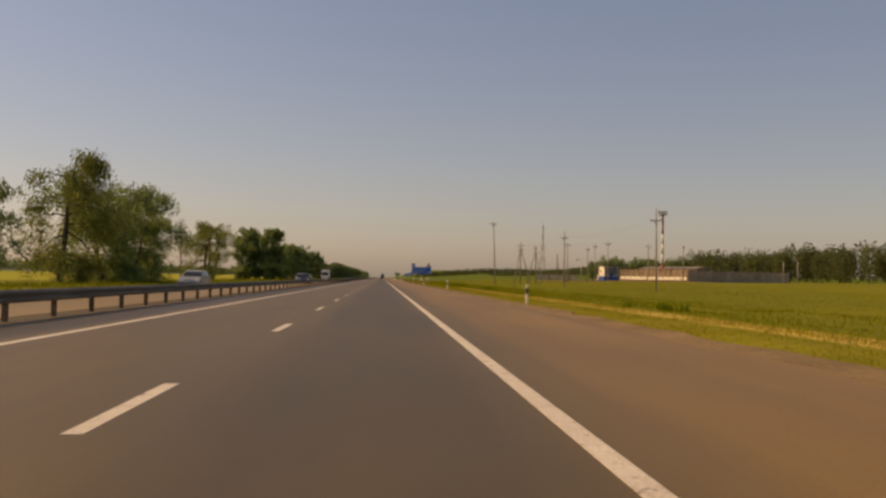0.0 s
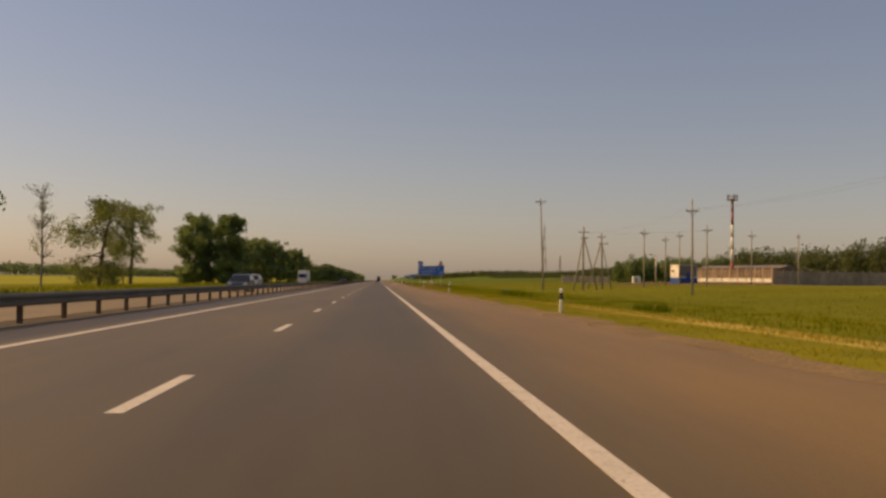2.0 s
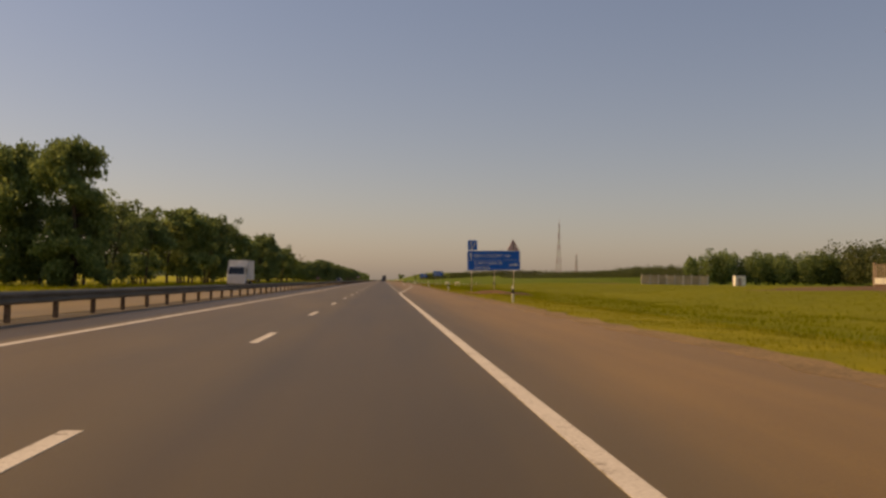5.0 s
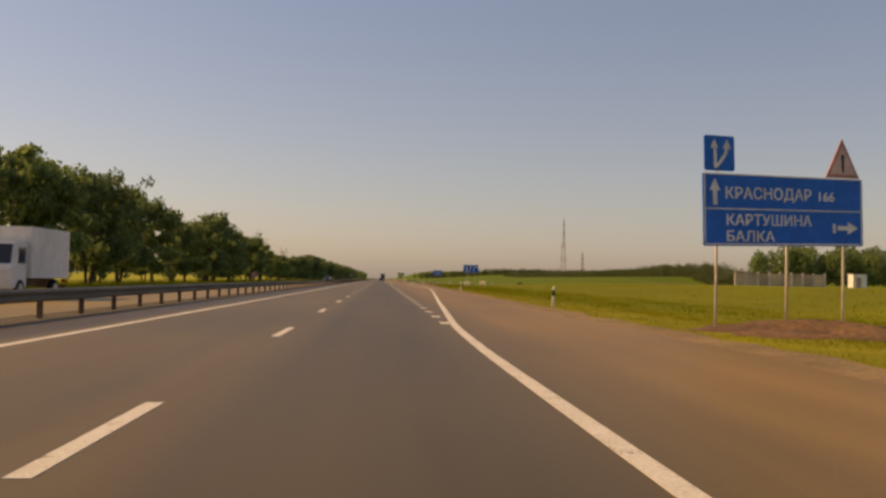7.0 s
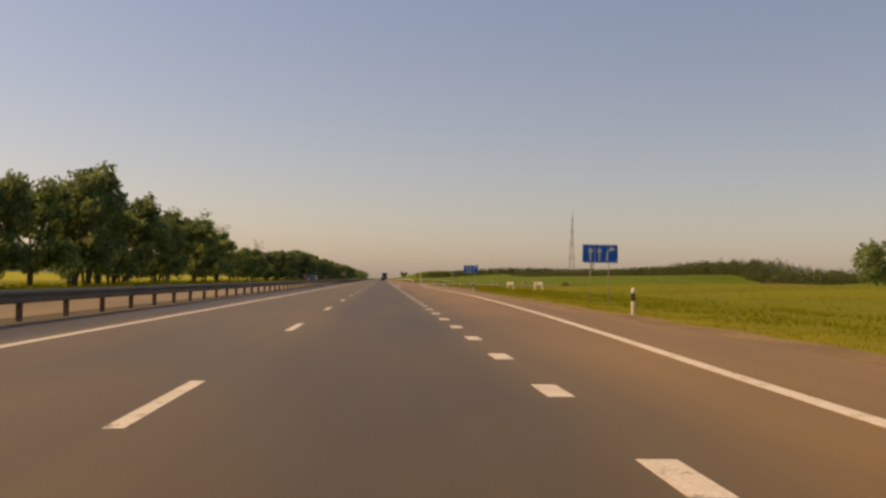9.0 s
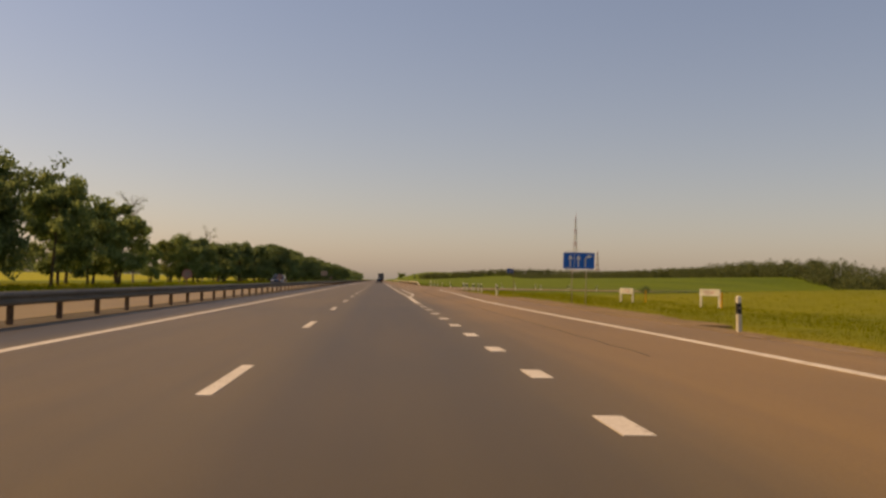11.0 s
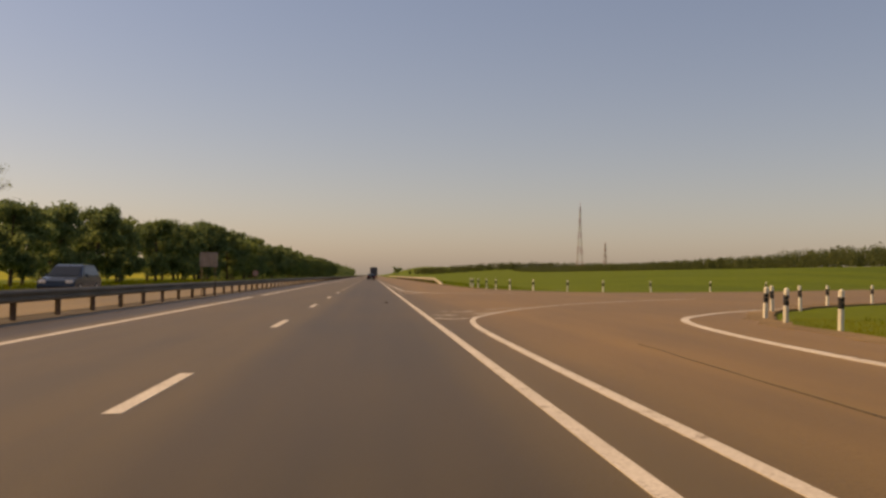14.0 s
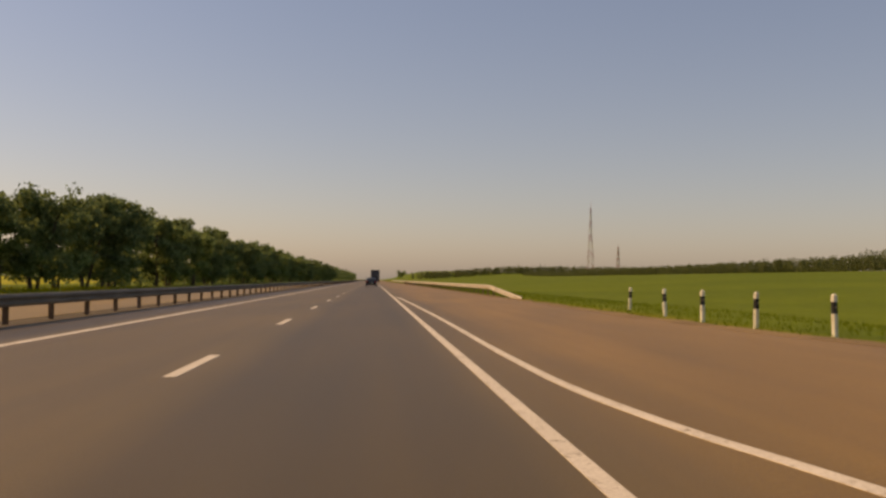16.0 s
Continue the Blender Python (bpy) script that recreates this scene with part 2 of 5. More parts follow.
WHITE_PAINT = material("white_wall_paint", (0.82, 0.78, 0.66), 0.8, grain=4, vary=0.1, big=0.6)
BLUE_PAINT = material("blue_wall_paint", (0.03, 0.09, 0.28), 0.7, grain=4, vary=0.12)
RED_PAINT = material("red_mast_paint", (0.40, 0.14, 0.10), 0.7, grain=4, vary=0.15)
TAN_PANEL = material("tan_fence_panel", (0.56, 0.42, 0.25), 0.9, grain=4, vary=0.15, big=0.5, random_vary=0.15)
FENCE = material("grey_fence_panel", (0.40, 0.30, 0.21), 0.9, grain=4, vary=0.15, big=0.5, random_vary=0.15)
BROWN_WALL = material("dull_brown_wall", (0.20, 0.13, 0.085), 0.9, grain=4, vary=0.2, big=0.4)
ROOF = material("grey_roof_sheet", (0.2, 0.18, 0.16), 0.8, grain=4, vary=0.15)
GLASS = glass_material()
TYRE = material("tyre_rubber", (0.02, 0.02, 0.02), 0.9, bump=0.1)
CAR_DARK = material("dark_blue_car_paint", (0.05, 0.07, 0.10), 0.25, 0.3, grain=3, vary=0.05, bump=0)
CAR_SILVER = material("silver_car_paint", (0.36, 0.37, 0.37), 0.3, 0.4, grain=3, vary=0.05, bump=0)
CAR_BLACK = material("black_car_paint", (0.015, 0.017, 0.02), 0.25, 0.2, grain=3, vary=0.05, bump=0)
TRUCK_WHITE = material("white_truck_panel", (0.68, 0.67, 0.64), 0.5, grain=2, vary=0.06, big=0.5, big_vary=0.1, bump=0.02)
TRUCK_GREY = material("dark_truck_tarpaulin", (0.07, 0.075, 0.085), 0.7, grain=3, vary=0.12, bump=0.05)
LAMP_GLASS = material("headlamp_glass", (0.8, 0.8, 0.78), 0.1, bump=0)
TAIL_RED = material("red_tail_lamp", (0.35, 0.02, 0.02), 0.3, bump=0)
LEAF_MID = leaf_material("poplar_leaves", (0.138, 0.198, 0.074), (0.294, 0.372, 0.150), 0.55)
LEAF_PALE = leaf_material("willow_leaves", (0.14, 0.175, 0.05), (0.28, 0.31, 0.1), 0.5)
LEAF_DARK = leaf_material("dark_shrub_leaves", (0.108, 0.162, 0.070), (0.234, 0.300, 0.132), 0.55)
# greyer far leaves, with distance haze put into their colour
LEAF_FAR = leaf_material("hazed_far_wood_leaves", (0.10, 0.125, 0.05), (0.18, 0.205, 0.09), 0.45)
BLADE = leaf_material("grass_blades", (0.155, 0.175, 0.009), (0.25, 0.26, 0.014), 0.5)
BLADE_MID = leaf_material("field_edge_blades", (0.15, 0.185, 0.011), (0.25, 0.275, 0.018), 0.5)
BLADE_LUSH = leaf_material("dark_verge_blades", (0.10, 0.15, 0.01), (0.17, 0.22, 0.016), 0.5)
BLADE_EDGE = leaf_material("verge_edge_blades", (0.19, 0.185, 0.009), (0.29, 0.265, 0.016), 0.5)
BLADE_PALE = leaf_material("pale_verge_blades", (0.25, 0.24, 0.02), (0.38, 0.345, 0.04), 0.5)
BLADE_DRY = leaf_material("dry_grass_blades", (0.45, 0.345, 0.075), (0.62, 0.48, 0.13), 0.5)


# ---- mesh helpers ----
class Geo:
    """Collects vertices and faces for one mesh."""

    def __init__(self):
        self.v, self.f = [], []

    def add(self, verts, faces):
        n = len(self.v)
        self.v += [tuple(p) for p in verts]
        self.f += [tuple(n + i for i in f) for f in faces]
        return self

    def box(self, lo, hi):
        (a, b, c), (d, e, f) = lo, hi
        return self.add([(a, b, c), (d, b, c), (d, e, c), (a, e, c), (a, b, f), (d, b, f), (d, e, f), (a, e, f)],
                        [(0, 3, 2, 1), (4, 5, 6, 7), (0, 1, 5, 4), (1, 2, 6, 5), (2, 3, 7, 6), (3, 0, 4, 7)])

    def tube(self, points, radii, sides=6, caps=True):
        rings = []
        pts = [Vector(p) for p in points]
        for i, (p, r) in enumerate(zip(pts, radii)):
            d = (pts[min(i + 1, len(pts) - 1)] - pts[max(i - 1, 0)]).normalized()
            side = d.cross(Vector((0, 1, 0) if abs(d.y) < 0.9 else (1, 0, 0))).normalized()
            up = d.cross(side)
            rings.append([p + r * (math.cos(2 * math.pi * k / sides) * side + math.sin(2 * math.pi * k / sides) * up) for k in range(sides)])
        verts = [p for ring in rings for p in ring]
        faces = [(i * sides + k, i * sides + (k + 1) % sides, (i + 1) * sides + (k + 1) % sides, (i + 1) * sides + k)
                 for i in range(len(rings) - 1) for k in range(sides)]
        if caps:
            faces += [tuple(range(sides))[::-1], tuple((len(rings) - 1) * sides + k for k in range(sides))]
        return self.add(verts, faces)

    def extrude(self, outline, lo, hi, axis=1):
        """A closed outline in the plane across the axis, drawn out from lo to hi."""
        n = len(outline)
        place = {0: lambda a, b, s: (s, a, b), 1: lambda a, b, s: (a, s, b), 2: lambda a, b, s: (a, b, s)}[axis]
        verts = [place(a, b, lo) for a, b in outline] + [place(a, b, hi) for a, b in outline]
        faces = [(i, (i + 1) % n, n + (i + 1) % n, n + i) for i in range(n)]
        return self.add(verts, faces + [tuple(range(n))[::-1], tuple(range(n, 2 * n))])

    def mesh(self, name, mat, smooth=False):
        me = bpy.data.meshes.new(name)
        me.from_pydata(self.v, [], self.f)
        me.materials.append(mat)
        bm = bmesh.new()
        bm.from_mesh(me)
        if len(bm.faces) < 3000:
            bmesh.ops.recalc_face_normals(bm, faces=bm.faces)
        bm.to_mesh(me)
        bm.free()
        if smooth:
            me.shade_smooth()
        return me


def part(name, geo, mat, parent, label="", smooth=False, bevel=0.0):
    """One mesh object under a thing or a part."""
    me = geo if isinstance(geo, bpy.types.Mesh) else geo.mesh(name, mat, smooth)
    if bevel:
        bm = bmesh.new()
        bm.from_mesh(me)
        bmesh.ops.bevel(bm, geom=bm.edges[:], offset=bevel, segments=2, affect="EDGES", clamp_overlap=True)
        bm.to_mesh(me)
        bm.free()
    ob = new(name, me)
    ob.parent = parent
    return tagged(ob, label)


def thing(name, place, label, category, group="", kind="", turn=0.0):
    ob = new(name)
    ob.empty_display_size = 0.2
    ob.matrix_basis = pose(*place, 0, 0, turn)
    return tagged(ob, label, category, group, kind)


def solid(name, geo, mat, label, category, group="", kind="", place=(0, 0, 0), smooth=False):
    ob = new(name, geo if isinstance(geo, bpy.types.Mesh) else geo.mesh(name, mat, smooth))
    ob.matrix_basis = pose(*place)
    return tagged(ob, label, category, group, kind)

# ---- ground and roads ----
RIGHT_EDGE = [(8.25, -200), (8.25, 150), (8.45, 225), (9.0, 260), (9.55, 300), (10.1, 350), (10.35, 380), (10.5, 402), (10.75, 412), (11.3, 420), (12.9, 425),
              (15.4, 429.3), (19.4, 434.2), (28, 442.3), (60, 470), (160, 556)]
BACK_EDGE = [(160, 588), (60, 499), (37, 474), (24, 463.2), (19, 460.4), (16, 460.8), (14, 462.9), (12.4, 466.5), (11.2, 471.5), (10.5, 477),
             (10.3, 486), (10.2, 530), (10.0, 640), (9.4, 760), (9.4, 2600)]
LEFT_EDGE = -5.75
CREASE, FALL, LIFT = 4.5, 0.032, 0.16   # the outer lane and shoulder rise gently to the verge


def surface(x):
    """Height of the paved surface across the road."""
    return min(max(x - CREASE, 0) * FALL, LIFT)


OUTLINE = RIGHT_EDGE + BACK_EDGE + [(LEFT_EDGE, 2600), (LEFT_EDGE, -200)]



def clipped(loop, axis_x, keep_right):
    """The part of an outline on one side of the line x = axis_x."""
    out = []
    for (ax, ay), (bx, by) in zip(loop, loop[1:] + loop[:1]):
        a_in, b_in = (ax >= axis_x) == keep_right, (bx >= axis_x) == keep_right
        if a_in:
            out.append((ax, ay))
        if a_in != b_in:
            t = (axis_x - ax) / (bx - ax)
            out.append((axis_x, ay + (by - ay) * t))
    return out


def to_edges(xs, ys, loop):
    """How far points lie outside a closed outline (0 inside)."""
    far, inside = np.full(xs.shape, 1e9), np.zeros(xs.shape, bool)
    for (ax, ay), (bx, by) in zip(loop, loop[1:] + loop[:1]):
        dx, dy = bx - ax, by - ay
        t = np.clip(((xs - ax) * dx + (ys - ay) * dy) / (dx * dx + dy * dy), 0, 1)
        far = np.minimum(far, np.hypot(xs - ax - t * dx, ys - ay - t * dy))
        cross = (ay > ys) != (by > ys)
        inside ^= cross & (xs < (bx - ax) * (ys - ay) / (dy if dy else 1e-9) + ax)
    return np.where(inside, 0.0, far)


def smooth(a, lo, hi):
    t = np.clip((a - lo) / (hi - lo), 0, 1)
    return t * t * (3 - 2 * t)


def height(xs, ys):
    """Height of the ground: the verge level with the road, a shallow dip behind it, slow swells far out."""
    out = to_edges(xs, ys, OUTLINE)
    z = -0.07 + np.minimum(np.maximum(xs - CREASE, 0) * FALL, LIFT)
    right = xs > 3
    z = z + np.where(right, 0.1 * smooth(out, 14, 26) - 0.13 * smooth(out, 3.5, 9), 0.0)
    near = 0.008 * np.maximum(xs - 70, 0) * smooth(xs, 70, 140) + 1.3 * np.clip((xs - 20) / 42, 0, 1) * smooth(ys, 40, 140) * smooth(out, 5, 40)
    slope = 6.0 * np.clip((xs - 14) / 146, 0, 1) ** 1.2 * smooth(ys, 400, 545) * smooth(out, 4, 50)
    far = 0.011 * np.maximum(ys - 650, 0) * smooth(xs, 25, 260)
    z = z + np.where(right, np.maximum(near, np.maximum(slope, far)), 0.0)
    z = z + 0.05 * np.sin(xs * 0.9 + 1.3 * np.sin(ys * 0.31)) * np.sin(ys * 0.57) * smooth(out, 2, 8) * smooth(-np.abs(xs), -60, -20)
    return z


def ground_at(x, y):
    return float(height(np.array([float(x)]), np.array([float(y)]))[0])


gx = np.array(sorted(set(list(np.arange(-60, 62, 2.0)) + list(np.arange(7, 30, 0.5)) + [-4000, -2500, -1500, -900, -600, -430, -300, -200, -140, -100, -75]
                         + [70, 80, 90, 105, 120, 140, 170, 210, 260, 340, 450, 600, 900, 1500, 2500, 4000])))
gy = np.array(sorted(set(list(np.arange(-200, 400, 6.0)) + list(np.arange(400, 520, 1.5)) + list(np.arange(520, 1000, 12.0)) + list(np.arange(1000, 2600, 80.0)) + [-1500, -600, 2600, 3200, 4600])))
GX, GY = np.meshgrid(gx, gy)
GZ = height(GX, GY)
nx = len(gx)
ground_mesh = bpy.data.meshes.new("ground")
ground_mesh.from_pydata(np.stack([GX, GY, GZ], -1).reshape(-1, 3).tolist(), [],
                        [(j * nx + i, j * nx + i + 1, (j + 1) * nx + i + 1, (j + 1) * nx + i) for j in range(len(gy) - 1) for i in range(nx - 1)])
ground_mesh.materials.append(GROUND)
ground_mesh.shade_smooth()
tagged(new("ground", ground_mesh), "green crop fields and yellow rapeseed beside the highway", "ground", kind="structure")


def flat(outline, top, thick):
    """A paved slab from any outline."""
    tris = tessellate_polygon([[Vector((x, y, 0)) for x, y in outline]])
    g, n = Geo(), len(outline)
    g.add([(x, y, top + surface(x)) for x, y in outline], tris)
    g.add([(x, y, top + surface(x)) for x, y in outline] + [(x, y, top + surface(x) - thick) for x, y in outline], [(i, (i + 1) % n, n + (i + 1) % n, n + i) for i in range(n)])
    return g


def ribbon(points, width, top=0.006, thick=0.01):
    """A painted or laid strip along a line."""
    pts = [Vector(p) for p in points]
    left, right = [], []
    for i, p in enumerate(pts):
        d = (pts[min(i + 1, len(pts) - 1)] - pts[max(i - 1, 0)]).normalized()
        w = width[i] if isinstance(width, list) else width
        n = Vector((-d.y, d.x)) * w / 2
        left.append(p + n)
        right.append(p - n)
    g, k = Geo(), len(pts)
    v = [(p.x, p.y, top + surface(p.x)) for p in left + right] + [(p.x, p.y, top + surface(p.x) - thick) for p in left + right]
    f = [(i, k + i, k + i + 1, i + 1) for i in range(k - 1)]
    f += [(i, i + 1, 2 * k + i + 1, 2 * k + i) for i in range(k - 1)] + [(k + i, 3 * k + i, 3 * k + i + 1, k + i + 1) for i in range(k - 1)]
    f += [(0, 2 * k, 3 * k, k), (k - 1, 2 * k - 1, 4 * k - 1, 3 * k - 1)]
    return g.add(v, f)


def curve(points, steps=8):
    """A rounded line through points."""
    p = [Vector(q) for q in points]
    p = [2 * p[0] - p[1]] + p + [2 * p[-1] - p[-2]]
    out = []
    for a, b, c, d in zip(p, p[1:], p[2:], p[3:]):
        for k in range(steps):
            t = k / steps
            out.append(tuple(0.5 * (2 * b + (c - a) * t + (2 * a - 5 * b + 4 * c - d) * t * t + (3 * b - a - 3 * c + d) * t ** 3)))
    return out + [tuple(p[-2])]


def wavering(points, amount, step, seed):
    """The same line with a ragged course."""
    rng, out = random.Random(seed), []
    for (ax, ay), (bx, by) in zip(points, points[1:]):
        n = max(1, int(math.hypot(bx - ax, by - ay) / step))
        for i in range(n):
            t = i / n
            out.append((ax + (bx - ax) * t + rng.uniform(-amount, amount), ay + (by - ay) * t))
    return out + [points[-1]]


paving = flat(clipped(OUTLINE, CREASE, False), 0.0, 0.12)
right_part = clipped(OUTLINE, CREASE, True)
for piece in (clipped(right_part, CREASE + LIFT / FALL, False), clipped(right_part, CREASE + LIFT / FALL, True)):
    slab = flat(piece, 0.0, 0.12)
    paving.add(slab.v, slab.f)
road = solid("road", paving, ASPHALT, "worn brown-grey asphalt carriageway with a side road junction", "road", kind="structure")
opposite = solid("road", flat([(-7.0, -200), (-7.0, 2600), (-18.2, 2600), (-18.2, -200)], 0.0, 0.12), ASPHALT,
                 "worn asphalt carriageway for oncoming traffic", "road", kind="structure")
solid("median", ribbon(wavering([(-6.38, -200), (-6.38, 900), (-6.38, 2600)], 0.04, 3, 2), 1.36, -0.012, 0.1), MEDIAN_DIRT, "bare dirt strip between the carriageways", "median", kind="structure")
solid("road_shoulder", ribbon(wavering([(x - 0.2, y) for x, y in RIGHT_EDGE[:9]] + [(x + 0.1, y - 0.1) for x, y in RIGHT_EDGE[9:]], 0.2, 1.2, 3), 0.75, 0.004, 0.15), GRAVEL,
      "narrow brown gravel shoulder along the asphalt", "shoulder", kind="structure")
solid("road_shoulder", ribbon(wavering([(x, y) for x, y in BACK_EDGE[1:]][:7] + [(x - 0.1, y) for x, y in BACK_EDGE[8:]], 0.2, 1.2, 4), 0.8, 0.004, 0.15), GRAVEL,
      "narrow brown gravel shoulder behind the junction", "shoulder", kind="structure")
solid("road_shoulder", ribbon(wavering([(-18.3, -200), (-18.3, 900), (-18.3, 2600)], 0.2, 4, 5), 1.8, -0.02, 0.15), GRAVEL, "narrow gravel shoulder of the oncoming carriageway", "shoulder", kind="structure")

solid("road_shoulder", ribbon(wavering([(10.4, 338), (10.9, 350), (11.0, 362), (10.9, 376)], 0.25, 1.0, 12), 1.3, 0.002, 0.15), GRAVEL,
      "worn bare dirt strip at the edge of the grass", "shoulder", kind="structure")

# painted lines
part("edge_line", ribbon([(-3.75, -200), (-3.75, 100), (-3.75, 300), (-3.75, 444.7)], 0.2), PAINT, road)
part("edge_line", ribbon([(-3.75, 448.8), (-3.75, 700), (-3.75, 2600)], 0.2), PAINT, road)
part("edge_line", ribbon([(3.72, -200), (3.72, 60), (3.72, 210)] + curve([(3.73, 213), (3.81, 218), (3.93, 222), (4.12, 226), (4.42, 232), (4.73, 238.8), (5.05, 245.6), (5.41, 252.4), (5.77, 259.6), (6.15, 267.4), (6.62, 276.1),
     (7.12, 287.3), (7.6, 303.1), (7.85, 318), (7.82, 333), (7.6, 350), (7.58, 366.9), (8.13, 385.5), (8.44, 399.3), (8.47, 408.3), (8.66, 414.2), (9.24, 419.3), (10.04, 422.2), (11.34, 424.4), (13.24, 426.9), (16.69, 430.5)]), 0.19), PAINT, road)
part("edge_line", ribbon([(3.72, 360.5), (3.75, 368), (3.82, 374), (3.82, 378), (3.77, 388), (3.72, 400), (3.72, 480), (3.72, 700), (3.72, 2600)], [0.24, 0.24, 0.2] + [0.15] * 6), PAINT, road)
part("divider_line", ribbon(curve([(3.95, 374.6), (4.12, 379), (4.48, 385), (4.58, 393), (4.56, 403), (4.52, 412), (4.55, 419), (4.68, 422.4), (4.97, 424.6), (5.45, 426.1), (6.15, 427.8), (6.95, 429.5), (8.1, 431.2), (10.6, 434.6), (14.5, 439.6), (18.3, 443.4)]), 0.145),
     PAINT, road, "curled white line round the junction nose")
part("divider_line", ribbon(curve([(4.0, 516), (4.3, 498), (4.43, 482), (4.44, 474), (4.49, 469), (4.6, 466.5), (4.82, 464.4), (5.08, 462.9), (5.48, 460.6), (5.85, 459.1), (6.42, 457.6), (6.96, 456.4), (7.48, 455.6), (8, 454.9),
     (8.5, 454.4), (9.4, 453.8), (10.8, 453.3)]), 0.14), PAINT, road, "thin white line joining from the side road")
for stroke, w in (([(3.9, 424.75), (4.35, 424.35), (4.75, 424.65)], 0.2), ([(4.95, 425.15), (5.2, 425.1)], 0.16), ([(4.0, 426.9), (4.65, 426.45)], 0.2), ([(5.15, 426.9), (5.5, 427.35), (6.0, 427.9)], 0.13),
                  ([(4.3, 429.1), (4.6, 429.05)], 0.14), ([(4.75, 428.9), (5.04, 428.65), (5.5, 429.15)], 0.2), ([(5.95, 429.7), (6.8, 430.8), (7.5, 431.4)], 0.11),
                  ([(3.9, 455.45), (4.4, 455.3)], 0.17), ([(4.55, 455.25), (4.95, 455.1), (5.55, 454.85)], 0.2), ([(5.66, 455.0), (5.9, 455.5)], 0.12), ([(6.1, 456.45), (6.55, 456.95)], 0.2),
                  ([(3.9, 457.7), (4.5, 457.45), (5.15, 457.05)], 0.18), ([(5.2, 457.2), (5.5, 457.85)], 0.14), ([(3.95, 459.9), (4.6, 459.6), (4.95, 459.4)], 0.17), ([(5.0, 459.6), (5.25, 460.2)], 0.16)):
    part("hatching_stroke", ribbon(stroke, w), WORN_PAINT, road, "worn white hatching stroke")
dash = ribbon([(0, 0), (0, 1.5), (0, 3)], 0.16).mesh("lane_dash", PAINT)
for k in range(-4, 84):
    part("lane_dash", dash, None, road).location = (0, 12 * k, 0)
for k in range(-4, 60):
    part("lane_dash", dash, None, opposite).location = (-11.4, 12 * k + 5, 0)
block = ribbon([(0, -0.5), (0, 0.5)], 0.27).mesh("short_dash", PAINT)
for k in range(35):
    part("short_dash", block, None, road).location = (3.73, 222.5 + 4 * k, 0)
for x in (-15.2,):
    part("edge_line", ribbon([(x, -200), (x, 500), (x, 2600)], 0.2), PAINT, opposite)
# tar seam across the turning lane
part("tar_seam", ribbon(wavering([(6.03, 329), (5.94, 379), (6.37, 408.7), (6.6, 415)], 0.05, 1.2, 8), 0.036, 0.004), TAR, road, "thin dark tar seam")
part("patch", ribbon(wavering([(6.95, 59.3), (7.43, 60.2)], 0.1, 0.3, 9), 0.5, 0.004), SOIL, road, "small dark stain on the hard shoulder")
# small piece of rubber on the lane
solid("debris", Geo().extrude([(-0.08, 0.0), (0.075, 0.0), (0.06, 0.022), (-0.01, 0.032), (-0.07, 0.018)], -0.05, 0.05), BLACK_PLASTIC, "small black scrap of rubber lying on the asphalt", "debris",
      place=(2.78, 437.9, 0.0))


# ---- guard rails ----
def wave_beam(length):
    """A pressed W-shaped beam, its back at x = 0, centre at z = 0."""
    prof = [(0.0, 0.155), (0.03, 0.15), (0.08, 0.105), (0.08, 0.055), (0.015, 0.02), (0.015, -0.02), (0.08, -0.055), (0.08, -0.105), (0.03, -0.15), (0.0, -0.155)]
    inner = [(x - 0.012, z * 0.98) for x, z in prof]
    return Geo().extrude(prof + inner[::-1], 0.0, length)


def guard_post(h):
    """A C-shaped steel post."""
    return Geo().extrude([(-0.06, -0.05), (0.06, -0.05), (0.06, -0.025), (-0.045, -0.04), (-0.045, 0.04), (0.06, 0.025), (0.06, 0.05), (-0.06, 0.05)], -0.12, h, axis=2)


median_rail = thing("guard_rail", (-6.35, 0, 0), "grey steel guard rail coloured dark for shade, on short rusty posts between the carriageways", "guard rail")
post_mesh = guard_post(0.7).mesh("post", RUST_STEEL)
beam_mesh = wave_beam(11.99).mesh("beam", SHADED_STEEL)
for k in range(-8, 290):
    part("post", post_mesh, None, median_rail).location = (0, 3 * k + 2.2, 0)
far_posts = Geo()
for k in range(290, 560):
    far_posts.box((-0.06, 3 * k + 2.15, 0), (0.06, 3 * k + 2.25, 0.7))
tagged(part("far_posts", far_posts, RUST_STEEL, median_rail), kind="stuff")
for k in range(-2, 140):
    for turn, off in ((0, 0.07), (180, -0.07)):
        b = part("beam", beam_mesh, None, median_rail)
        b.matrix_basis = pose(off, 12 * k + (11.99 if turn else 0), 0.56, 0, 0, turn)

side_rail = thing("guard_rail", (10.8, 506.5, 0.1), "bright galvanised guard rail with a sloped-down end beside the grass", "guard rail")
for k in range(60):
    part("post", post_mesh, None, side_rail).location = (0.05, 12.5 + 3 * k, -0.02)
pale_beam = wave_beam(11.99).mesh("beam", PALE_STEEL)
for k in range(28):
    b = part("beam", pale_beam, None, side_rail)
    b.matrix_basis = pose(-0.05, 14 + 12 * k + 11.99, 0.62, 0, 0, 180)
slope = part("sloped_end", wave_beam(14.05).mesh("sloped_end", PALE_STEEL), None, side_rail, "beam sloping down into the ground")
slope.matrix_basis = pose(-0.05, 14.0, 0.62, 0, 0, 180) @ pose(0, 0, 0, -2.5, 0, 0)


